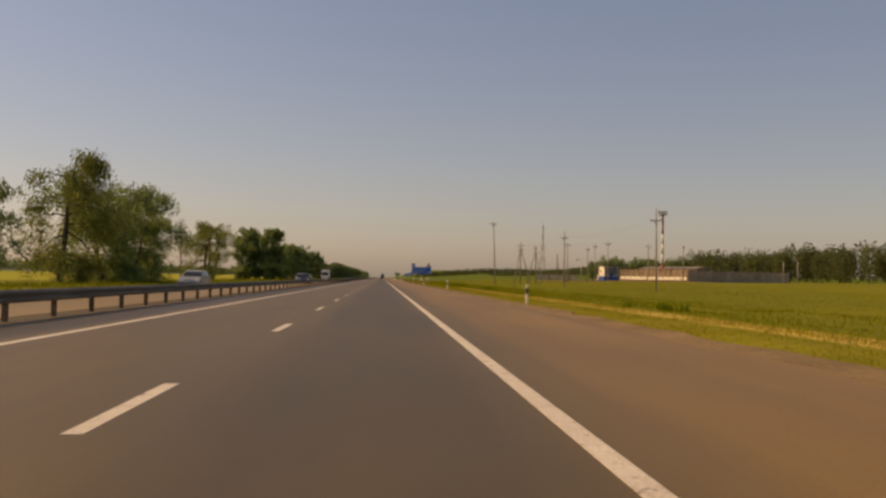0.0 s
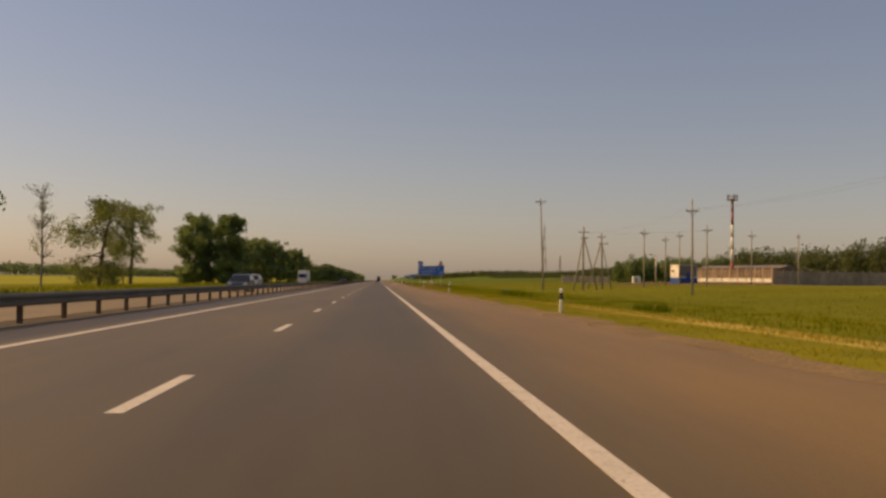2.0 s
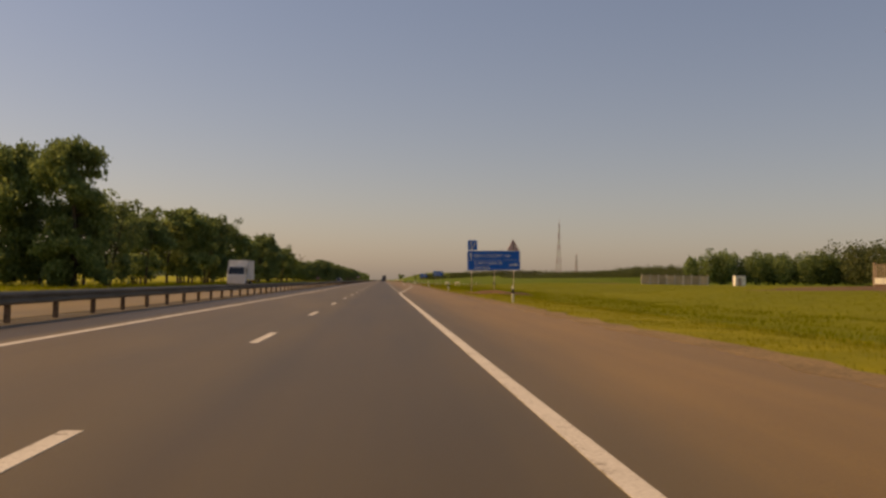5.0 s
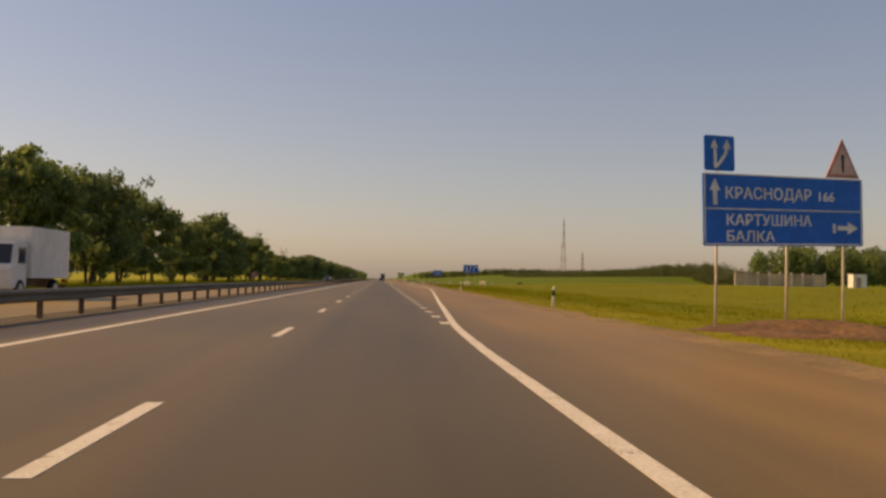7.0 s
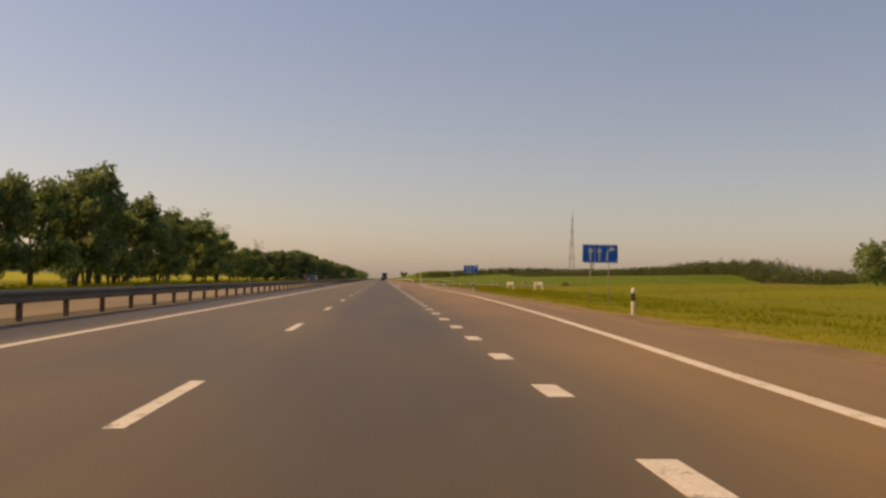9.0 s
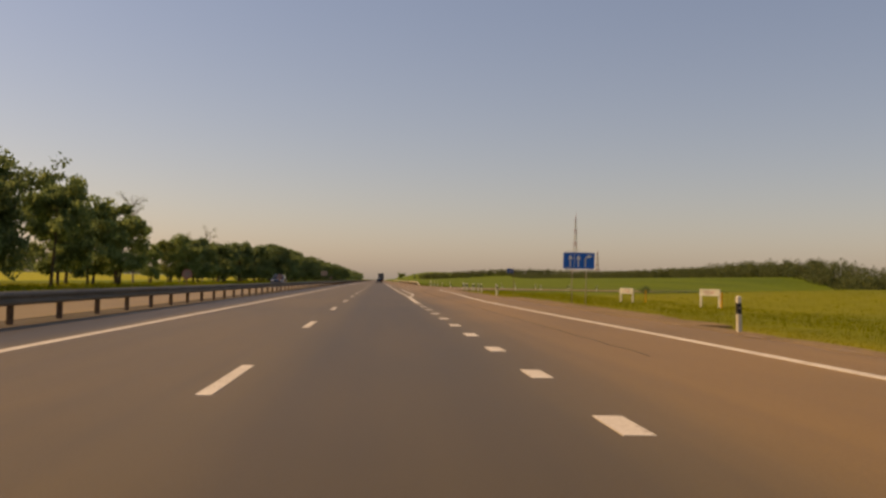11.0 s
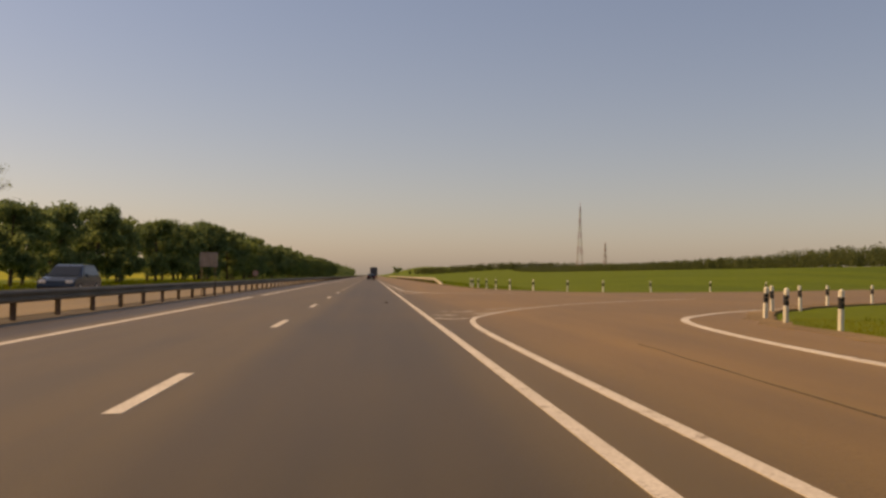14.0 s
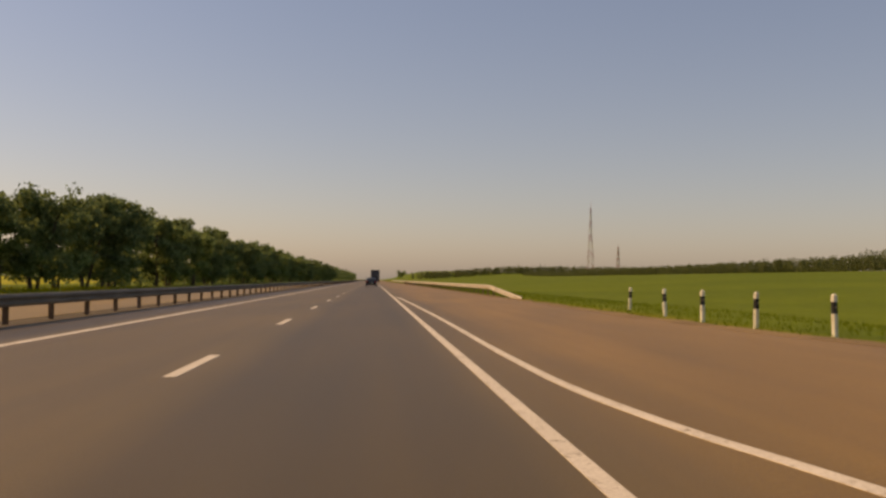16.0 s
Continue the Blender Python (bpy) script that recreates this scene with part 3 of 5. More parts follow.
# ---- roadside posts and signs ----
def reflector_post():
    """A hollow plastic roadside post with a slanted head and a black band."""
    p = thing("reflector_post", (8.8, 33.2, ground_at(8.8, 33.2) + 0.02), "white plastic roadside post with a black band, in the grass", "roadside post", "roadside reflector posts")
    outline = [(-0.055, 0.04), (-0.06, 0.0), (-0.035, -0.045), (0.035, -0.045), (0.06, 0.0), (0.055, 0.04)]
    part("post_body", Geo().extrude(outline, -0.2, 0.84, axis=2), WHITE_PLASTIC, p)
    big = [(x * 1.06, y * 1.06) for x, y in outline]
    part("black_band", Geo().extrude(big, 0.46, 0.71, axis=2), BLACK_PLASTIC, p, "black slanted band")
    part("reflector", Geo().tube([(0, -0.046, 0.6), (0, -0.053, 0.6)], [0.022, 0.022], 10), SIGN_BACK, p, "small round reflector")
    part("cap", Geo().add([(x, y, 0.84) for x, y in big] + [(x * 0.4, y * 0.4 + 0.01, 0.88) for x, y in outline],
                          [(i, (i + 1) % 6, 6 + (i + 1) % 6, 6 + i) for i in range(6)] + [tuple(range(6, 12)), tuple(range(6))[::-1]]), WHITE_PLASTIC, p, "slanted white cap")
    return p


post = reflector_post()
rng = random.Random(5)
for x, y in ((9.0, 84.6), (9.1, 137.5), (9.2, 187), (9.4, 236.4), (9.75, 284.3), (10.0, 335), (11.2, 385.5), (12.16, 404.2), (12.3, 408.1), (12.3, 412.1), (12.6, 416.8), (12.2, 418.7), (11.9, 420.6), (12.5, 423),
             (15.0, 427.9), (17.2, 430.4), (20.4, 434.5), (24.7, 438.6), (29.5, 443), (35, 447.6), (37, 475.9), (29.6, 470), (22.8, 464.3), (18.5, 461.7), (16.1, 462.5), (14.0, 464.4), (12.8, 467.8), (12.35, 472.2), (11.95, 475.1),
             (11.6, 478.1), (11.5, 481.3), (11.75, 485.2), (12.4, 491.3)):
    copy_thing(post, pose(x, y, ground_at(x, y) + 0.02, rng.uniform(-2, 2), rng.uniform(-2, 2), rng.uniform(-10, 10)))


def lettering(text, width, cap, place, mat, parent, name="lettering"):
    """A line of raised letters, fitted to a width, facing the parent's -y side."""
    cu = bpy.data.curves.new(name, "FONT")
    cu.body, cu.size, cu.extrude, cu.offset = text, 1.0, 0.0015, 0.012
    tmp = new(name, cu)
    bpy.context.view_layer.update()
    me = bpy.data.meshes.new_from_object(tmp.evaluated_get(bpy.context.evaluated_depsgraph_get()))
    bpy.data.objects.remove(tmp)
    xs = [v.co.x for v in me.vertices]
    ys = [v.co.y for v in me.vertices]
    sx, sy = width / (max(xs) - min(xs)), cap / max(ys)
    for v in me.vertices:
        v.co.x, v.co.y = (v.co.x - min(xs)) * sx, v.co.y * sy
    me.materials.clear()
    me.materials.append(mat)
    ob = part(name, me, None, parent, "white lettering")
    ob.matrix_basis = pose(*place, 90)
    return ob


def plate(parent, name, x0, x1, z0, z1, mat, label="", y=0.0, thick=0.03, r=0.06):
    """A flat panel with rounded corners across the parent's x and z."""
    out = []
    for cx, cz, a in ((x1 - r, z1 - r, 0), (x0 + r, z1 - r, 90), (x0 + r, z0 + r, 180), (x1 - r, z0 + r, 270)):
        out += [(cx + r * math.cos(radians(a + d)), cz + r * math.sin(radians(a + d))) for d in (0, 30, 60, 90)]
    return part(name, Geo().extrude(out, y - thick / 2, y + thick / 2), mat, parent, label)


def shape(parent, name, outline, mat, label="", y=-0.024, thick=0.008):
    return part(name, Geo().extrude(outline, y - thick / 2, y + thick / 2), mat, parent, label)


def bar(points, w):
    """Outline of a bent bar of width w in a plane."""
    left, right = [], []
    p = [Vector(q) for q in points]
    for i, q in enumerate(p):
        d = (p[min(i + 1, len(p) - 1)] - p[max(i - 1, 0)]).normalized()
        n = Vector((-d.y, d.x)) * w / 2
        left.append(tuple(q + n))
        right.append(tuple(q - n))
    return left + right[::-1]


def arrow_up(x, z0, z1, w, head):
    return [(x - w / 2, z0), (x + w / 2, z0), (x + w / 2, z1 - head), (x + head * 0.55, z1 - head), (x, z1), (x - head * 0.55, z1 - head), (x - w / 2, z1 - head)]


def leg(parent, x, h, y=0.06, w=0.07, mat=None):
    part("leg", Geo().tube([(x, y, -0.25), (x, y, h)], [w / 2] * 2, 10), mat or PALE_STEEL, parent, "slim tube leg", smooth=True)


def direction_sign():
    s = thing("direction_sign", (9.86, 220.1, 0.02), "large blue road direction sign with white lettering on three pale legs", "road sign", turn=20)
    plate(s, "panel", 0, 5.4, 2.17, 3.99, SIGN_BLUE)
    for z, h in ((2.2, 0.035), (3.955, 0.035), (3.09, 0.03)):
        shape(s, "border", [(0.04, z), (5.34, z), (5.34, z + h), (0.04, z + h)], SIGN_WHITE)
    for x in (0.02, 5.325):
        shape(s, "border", [(x, 2.24), (x + 0.035, 2.24), (x + 0.035, 3.95), (x, 3.95)], SIGN_WHITE)
    for x in (0.51, 2.84, 4.86):
        leg(s, x, 3.6, mat=CREAM)
    for z in (2.55, 3.5):
        part("rear_bar", Geo().box((0.2, 0.02, z), (4.9, 0.05, z + 0.06)), PALE_STEEL, s)
    lettering("КРАСНОДАР", 2.85, 0.3, (0.70, -0.022, 3.37), SIGN_WHITE, s)
    lettering("166", 0.55, 0.24, (3.82, -0.022, 3.37), SIGN_WHITE, s)
    lettering("КАРТУШИНА", 2.83, 0.28, (0.72, -0.022, 2.70), SIGN_WHITE, s)
    lettering("БАЛКА", 1.56, 0.27, (0.72, -0.022, 2.29), SIGN_WHITE, s)
    lettering("1", 0.09, 0.24, (4.3, -0.022, 2.53), SIGN_WHITE, s)
    shape(s, "arrow", arrow_up(0.36, 3.2, 3.86, 0.13, 0.30), SIGN_WHITE, "white arrow pointing up")
    shape(s, "arrow", [(a, 2.66 + b) for a, b in ((4.46, -0.06), (4.83, -0.06), (4.83, -0.17), (5.2, 0), (4.83, 0.17), (4.83, 0.06), (4.46, 0.06))], SIGN_WHITE, "white arrow pointing sideways")
    # lane sign and warning triangle on the top edge
    plate(s, "lane_plate", 0.06, 1.0, 4.05, 4.93, SIGN_BLUE, "square blue lane plate with white arrows")
    shape(s, "lane_arrow", bar([(0.38, 4.12), (0.38, 4.5), (0.36, 4.66)], 0.09), SIGN_WHITE)
    shape(s, "lane_arrow", [(0.24, 4.62), (0.36, 4.84), (0.48, 4.62)], SIGN_WHITE)
    shape(s, "lane_arrow", bar([(0.42, 4.16), (0.6, 4.34), (0.72, 4.5), (0.74, 4.66)], 0.09), SIGN_WHITE, y=-0.02)
    shape(s, "lane_arrow", [(0.62, 4.62), (0.76, 4.84), (0.88, 4.6)], SIGN_WHITE)
    part("bracket", Geo().tube([(0.5, 0.05, 3.6), (0.5, 0.05, 4.7)], [0.025] * 2, 8), PALE_STEEL, s)
    shape(s, "warning_triangle", [(4.08, 4.01), (5.3, 4.01), (4.69, 5.07)], FADED_RED, "faded red-bordered warning triangle", y=0.0, thick=0.03)
    shape(s, "triangle_field", [(4.23, 4.11), (5.15, 4.11), (4.69, 4.91)], FADED_PINK, "faded pinkish field of the triangle", y=-0.018)
    shape(s, "exclamation", [(4.655, 4.16), (4.725, 4.16), (4.74, 4.64), (4.64, 4.64)], BLACK_PLASTIC, "black upright mark", y=-0.026)
    part("bracket", Geo().tube([(4.69, 0.05, 3.6), (4.69, 0.05, 4.7)], [0.025] * 2, 8), PALE_STEEL, s)
    tilt = Matrix.Scale(1.013, 4, (1, 0, 0)) @ Matrix.Translation((0, 0, 2.2)) @ pose(0.05, 0, -0.05, 0, -1.9, 0) @ Matrix.Translation((0, 0, -2.2))   # boards turned and stretched slightly to fit the camera's view
    for board in s.children:
        if not board.name.startswith("leg"):
            board.matrix_basis = tilt @ board.matrix_basis
    return s


direction_sign()
def soil_mound(cx, cy, rx, ry, h, label):
    """A low heap of dug soil with an uneven outline."""
    rng, g = random.Random(41), Geo()
    rings, n = 9, 36
    wob = [1 + 0.14 * math.sin(3 * k * 6.283 / n + 1) + 0.1 * math.sin(7 * k * 6.283 / n) + rng.uniform(-0.07, 0.07) for k in range(n)]
    verts = [(cx, cy, ground_at(cx, cy) + h)]
    for r in range(1, rings + 1):
        q = r / rings
        for k in range(n):
            a = 2 * math.pi * k / n
            x, y = cx + rx * q * wob[k] * math.cos(a), cy + ry * q * wob[k] * math.sin(a)
            lump = rng.uniform(-0.03, 0.045) if r < rings else 0.0
            verts.append((x, y, ground_at(x, y) + h * (1 - q * q) * (0.75 + 0.35 * math.sin(2.1 * x + 1.7 * y)) + lump - 0.03 * q))
    faces = [(0, 1 + k, 1 + (k + 1) % n) for k in range(n)]
    faces += [(1 + (r - 1) * n + k, 1 + r * n + k, 1 + r * n + (k + 1) % n, 1 + (r - 1) * n + (k + 1) % n) for r in range(1, rings) for k in range(n)]
    solid("soil_mound", g.add(verts, faces), SOIL, label, "soil mound", smooth=True)


soil_mound(12.6, 218.9, 3.5, 2.5, 0.3, "low heap of bare brown soil round the sign legs")
soil_mound(72, 406, 7, 4, 0.15, "bare worn soil patch in the field")
soil_mound(70, 230, 27, 24, 0.3, "bare trodden brown soil round the yard cabin")


def lane_sign(place, w, h, z0, label, legs):
    s = thing("lane_sign", place, label, "road sign", "blue lane signs")
    plate(s, "panel", -w / 2, w / 2, z0, z0 + h, SIGN_BLUE)
    for z in (z0 + 0.02, z0 + h - 0.045):
        shape(s, "border", [(-w / 2 + 0.03, z), (w / 2 - 0.03, z), (w / 2 - 0.03, z + 0.025), (-w / 2 + 0.03, z + 0.025)], SIGN_WHITE, y=-0.02)
    for x in (-0.28 * w, -0.02 * w):
        shape(s, "arrow", arrow_up(x, z0 + 0.12 * h, z0 + 0.86 * h, 0.07 * w / 1.75, 0.28 * h), SIGN_WHITE, "white lane arrow")
    shape(s, "lane_divider", bar([(-0.15 * w, z0 + 0.1 * h), (-0.15 * w, z0 + 0.88 * h)], 0.02), SIGN_WHITE, y=-0.02)
    shape(s, "arrow", bar([(0.2 * w, z0 + 0.12 * h), (0.2 * w, z0 + 0.55 * h), (0.22 * w, z0 + 0.7 * h), (0.29 * w, z0 + 0.76 * h)], 0.07 * w / 1.75), SIGN_WHITE, "white bent lane arrow")
    shape(s, "arrow", [(0.28 * w, z0 + 0.62 * h), (0.43 * w, z0 + 0.76 * h), (0.28 * w, z0 + 0.9 * h)], SIGN_WHITE, "arrow head")
    for x in legs:
        leg(s, x, z0 + h - 0.1, w=0.048, mat=CONCRETE)
    return s


lane_sign((12.1, 298, 0.1), 1.67, 0.86, 1.95, "blue lane sign with three white arrows on two thin legs", (-0.45, 0.42))
lane_sign((12.45, 362, 0.05), 1.7, 0.9, 1.93, "smaller blue lane sign with white arrows at the verge", (-0.35, 0.42))


def kilometre_plate():
    s = thing("kilometre_plate", (13.3, 390.2, 0.0), "small dark blue kilometre plate on a thin pole", "road sign")
    leg(s, 0, 2.5, 0.0, 0.035, RUST_STEEL)
    plate(s, "plate", -0.6, -0.04, 1.98, 2.36, BLUE_PAINT, "dark blue plate", r=0.03)
    for x in (-0.42, -0.3, -0.18):
        shape(s, "figure_bar", [(x - 0.03, 2.08), (x + 0.03, 2.08), (x + 0.03, 2.26), (x - 0.03, 2.26)], SIGN_BACK, "plain dull bar", y=-0.02)


kilometre_plate()


def pipeline_marker(place, w, turn):
    s = thing("pipeline_marker", place, "white warning board on two white legs in the grass", "marker board", "pipeline marker boards", turn=turn)
    for x in (-w / 2, w / 2):
        part("leg", Geo().box((x - 0.05, -0.05, -0.3), (x + 0.05, 0.05, 0.98)), WHITE_PLASTIC, s)
    plate(s, "board", -w / 2 - 0.06, w / 2 + 0.06, 0.64, 1.04, WHITE_PLASTIC, "white board", y=-0.065, r=0.02)
    for z in (0.9, 0.8):
        shape(s, "text_bar", [(-w * 0.3, z), (w * 0.28, z), (w * 0.28, z + 0.02), (-w * 0.3, z + 0.02)], SIGN_RED, "faded reddish writing bar", y=-0.084)


def marker_stake(place):
    s = thing("marker_stake", place, "slim yellow marker stake in the grass", "marker stake", "yellow marker stakes")
    part("stake", Geo().extrude([(-0.05, -0.05), (0.05, -0.05), (0.05, 0.05), (-0.05, 0.05)], -0.3, 0.86, 2), YELLOW, s, bevel=0.01)
    part("cap", Geo().add([(-0.055, -0.055, 0.86), (0.055, -0.055, 0.86), (0.055, 0.055, 0.86), (-0.055, 0.055, 0.86), (0, 0, 0.9)], [(0, 1, 4), (1, 2, 4), (2, 3, 4), (3, 0, 4), (3, 2, 1, 0)]), YELLOW, s)


pipeline_marker((19.5, 377.3, ground_at(19.5, 377.3)), 0.95, -45)
marker_stake((20.95, 377.5, ground_at(20.95, 377.5)))
pipeline_marker((21.4, 366.3, ground_at(21.4, 366.3)), 1.15, -45)
marker_stake((20.5, 362.3, ground_at(20.5, 362.3)))


solid("fallen_plank", Geo().box((-0.22, -0.05, 0), (0.22, 0.05, 0.03)), WHITE_PLASTIC, "white broken post piece lying in the grass", "debris", place=(11.5, 418.8, ground_at(11.5, 418.8) + 0.02))


def round_sign(y):
    """A small round sign on the median rail, seen from behind or before."""
    s = thing("round_sign", (-6.35, y, 0), "small faded reddish round sign standing on the median rail", "road sign", "small round median signs")
    leg(s, 0, 1.4, 0.0, 0.04, RUST_STEEL)
    ring = [(0.21 * math.cos(a * math.pi / 12), 1.2 + 0.21 * math.sin(a * math.pi / 12)) for a in range(24)]
    shape(s, "disc", ring, FADED_RED, "faded red disc", y=-0.03, thick=0.012)
    shape(s, "disc_field", [(x * 0.72, 1.2 + (z - 1.2) * 0.72) for x, z in ring], SIGN_BACK, "dull pinkish middle", y=-0.04)


for y in (257.8, 353, 388, 466):
    round_sign(y)

board = thing("sign_board", (-6.35, 447.3, 0), "dull brownish sign board with upright stripes above the median rail", "road sign")
for x in (-0.35, 0.35):
    leg(board, x, 2.15, 0.03, 0.04, RUST_STEEL)
plate(board, "board", -0.46, 0.46, 1.5, 2.25, SIGN_BACK, "dull brownish board", r=0.03)
for k in range(5):
    x = -0.34 + 0.17 * k
    shape(board, "stripe", [(x - 0.03, 1.58), (x + 0.03, 1.58), (x + 0.03, 2.17), (x - 0.03, 2.17)], FENCE, "darker upright stripe", y=-0.022)


# ---- power line, masts and the works yard ----
def power_pole(x, y, top, arm_z=None, arm=1.0, arms=1, lean=(0, 0), label="slender grey concrete power pole with a crossarm", mat=None, base_r=0.13):
    z0 = ground_at(x, y)
    p = thing("power_pole", (x, y, z0 - 0.6), label, "power pole", "power poles")
    h = top - z0 + 0.6
    part("shaft", Geo().tube([(0, 0, 0), (lean[0] * 0.5, lean[1] * 0.5, h * 0.5), (lean[0], lean[1], h)], [base_r, base_r * 0.82, base_r * 0.6], 8), mat or CONCRETE, p, smooth=True)
    for k in range(arms):
        az = (arm_z if arm_z else top - 0.3) - z0 + 0.6 - 0.7 * k
        f = az / h
        cx, cy = lean[0] * f, lean[1] * f
        w = arm * (1 - 0.25 * k)
        part("crossarm", Geo().box((cx - w, cy - 0.05, az - 0.05), (cx + w, cy + 0.05, az + 0.05)), RUST_STEEL, p)
        for s in (-1, 1):
            part("brace", Geo().tube([(cx + s * w * 0.7, cy, az), (cx, cy, az - 0.5)], [0.02, 0.02], 5), RUST_STEEL, p)
            part("insulator", Geo().tube([(cx + s * w * 0.9, cy, az + 0.04), (cx + s * w * 0.9, cy, az + 0.12), (cx + s * w * 0.9, cy, az + 0.26)], [0.03, 0.07, 0.05], 7), WHITE_PLASTIC, p)
    part("insulator", Geo().tube([(lean[0], lean[1], h - 0.02), (lean[0], lean[1], h + 0.08), (lean[0], lean[1], h + 0.22)], [0.03, 0.07, 0.05], 7), WHITE_PLASTIC, p)
    return p


power_pole(32.8, 89.8, 9.3, 8.1, 0.65, lean=(-0.12, 0))
power_pole(31.1, 131.4, 8.9, 8.0, 0.6, lean=(-0.05, 0))
power_pole(26.2, 178.4, 13.3, 12.9, 0.8, 1, lean=(-0.6, 0), label="tall leaning grey power pole with a short crossarm", base_r=0.16)
power_pole(42.9, 184.5, 9.6, 9.0, 0.7)
power_pole(50.4, 190, 9.6, 9.0, 0.6)
power_pole(50.1, 196, 9.2, 8.6, 0.6)
power_pole(63.6, 193, 10.2, 9.4, 0.7)
power_pole(72.6, 195, 10.0, 9.5, 0.35)
power_pole(50.1, 177.5, 9.8, 9.2, 0.8)
power_pole(-37.4, 193, 13.3, 12.7, 0.7, label="slim grey power pole among the roadside trees")


def braced_support():
    """A braced end pole: a shaft with slanting stays and a second shaft beside it."""
    x, y = 30.4, 171.6
    z0 = ground_at(x, y) - 0.4
    s = thing("braced_power_support", (x, y, z0), "braced timber power support with slanting stays and crossarms", "power pole")
    for name, a, b, r in (("shaft", (0, 0, 0), (0, 0, 9.2), 0.15), ("stay", (-1.3, 0.5, 0), (-0.05, 0, 7.6), 0.11), ("stay", (2.7, 2.4, 0), (0.12, 0.1, 7.6), 0.11),
                          ("shaft", (4.6, 7.3, 0), (4.4, 7.3, 8.8), 0.14), ("stay", (2.4, 7.9, 0), (4.35, 7.35, 7.4), 0.11), ("stay", (6.6, 9.2, 0), (4.5, 7.4, 7.2), 0.09)):
        part(name, Geo().tube([a, b], [r, r * 0.8], 8), CONCRETE, s, smooth=True)
    for cx, cy, z, w in ((0, 0, 8.4, 0.75), (0.1, 0, 7.6, 0.55), (4.4, 7.3, 8.2, 0.6), (4.7, 7.3, 7.2, 0.7)):
        part("crossarm", Geo().box((cx - w, cy - 0.05, z - 0.05), (cx + w, cy + 0.05, z + 0.05)), RUST_STEEL, s)
        for k in (-0.9, 0.9):
            part("insulator", Geo().tube([(cx + k * w, cy, z + 0.05), (cx + k * w, cy, z + 0.3)], [0.06, 0.04], 6), WHITE_PLASTIC, s)


braced_support()


def wire(a, b, sag, name="power_line"):
    a, b = Vector(a), Vector(b)
    pts = [a.lerp(b, t / 10) - Vector((0, 0, sag * 4 * (t / 10) * (1 - t / 10))) for t in range(11)]
    solid(name, Geo().tube(pts, [0.004] * 11, 4), RUST_STEEL, "thin sagging overhead wire between the poles", "overhead wire", "overhead wires")


for off in (-0.55, 0.55):
    wire((32.7 + off, 89.8, 8.3), (31.05 + off, 131.4, 8.2), 0.7)
    wire((31.05 + off, 131.4, 8.2), (30.4 + off, 171.6, 8.2), 0.6)
    wire((30.4 + off, 171.7, 8.2), (42.9 + off, 184.5, 9.2), 0.3)
    wire((42.9 + off, 184.5, 9.2), (50.1 + off, 177.5, 9.4), 0.3)


def mast():
    z0 = ground_at(91.5, 268.5)
    m = thing("radio_mast", (91.5, 268.5, z0 - 0.3), "tall red and white banded mast with a round platform on top", "radio mast")
    n, h = 7, 21.9
    for k in range(n):
        a, b = h * k / n, h * (k + 1) / n
        part("mast_section", Geo().tube([(0, 0, a), (0, 0, b)], [0.5 - 0.2 * k / n, 0.5 - 0.2 * (k + 1) / n], 10), RED_PAINT if k in (0, 1, 5, 6) and k != 1 else (WHITE_PAINT if k in (2, 3, 4) else RED_PAINT), m, smooth=True)
        part("flange", Geo().tube([(0, 0, b - 0.06), (0, 0, b + 0.06)], [0.56 - 0.2 * k / n] * 2, 10), RUST_STEEL, m)
    part("platform", Geo().tube([(0, 0, h - 0.3), (0, 0, h - 0.15)], [1.25, 1.25], 14), RUST_STEEL, m, "round steel platform")
    part("railing", Geo().tube([(1.25 * math.cos(a * math.pi / 8), 1.25 * math.sin(a * math.pi / 8), h + 0.7) for a in range(17)], [0.05] * 17, 5), RUST_STEEL, m)
    for a in range(8):
        x, y = 1.2 * math.cos(a * math.pi / 4), 1.2 * math.sin(a * math.pi / 4)
        part("aerial", Geo().box((x - 0.14, y - 0.14, h - 0.2), (x + 0.14, y + 0.14, h + 1.2 - 0.4 * (a % 2))), PALE_STEEL if a % 2 else RUST_STEEL, m)


mast()


def cabin():
    z0 = ground_at(58.9, 214.7)
    c = thing("equipment_cabin", (58.9, 214.7, z0), "small cream cabin with a blue base and a dark flat roof", "cabin", turn=12)
    part("plinth", Geo().box((-0.04, -0.04, 0), (4.04, 3.04, 1.25)), BLUE_PAINT, c, "blue painted lower wall", bevel=0.02)
    part("wall", Geo().box((0, 0, 1.25), (4.0, 3.0, 3.75)), WHITE_PAINT, c, "sunlit cream upper wall", bevel=0.02)
    part("roof", Geo().box((-0.14, -0.14, 3.75), (4.14, 3.14, 3.9)), ROOF, c, bevel=0.03)
    part("door", Geo().box((1.5, -0.09, 0.15), (2.4, -0.045, 2.2)), BLUE_PAINT, c, "blue metal door")
    # grey panel added over the front wall to stand in for its shade
    part("shade_panel", Geo().box((0.25, -0.05, 1.45), (3.75, -0.005, 3.6)), ROOF, c, "grey panel standing in for the shaded front wall")
    part("wall_box", Geo().box((-0.16, 1.7, 2.35), (-0.01, 2.3, 2.75)), RUST_STEEL, c, "small brown box on the wall", bevel=0.02)


cabin()


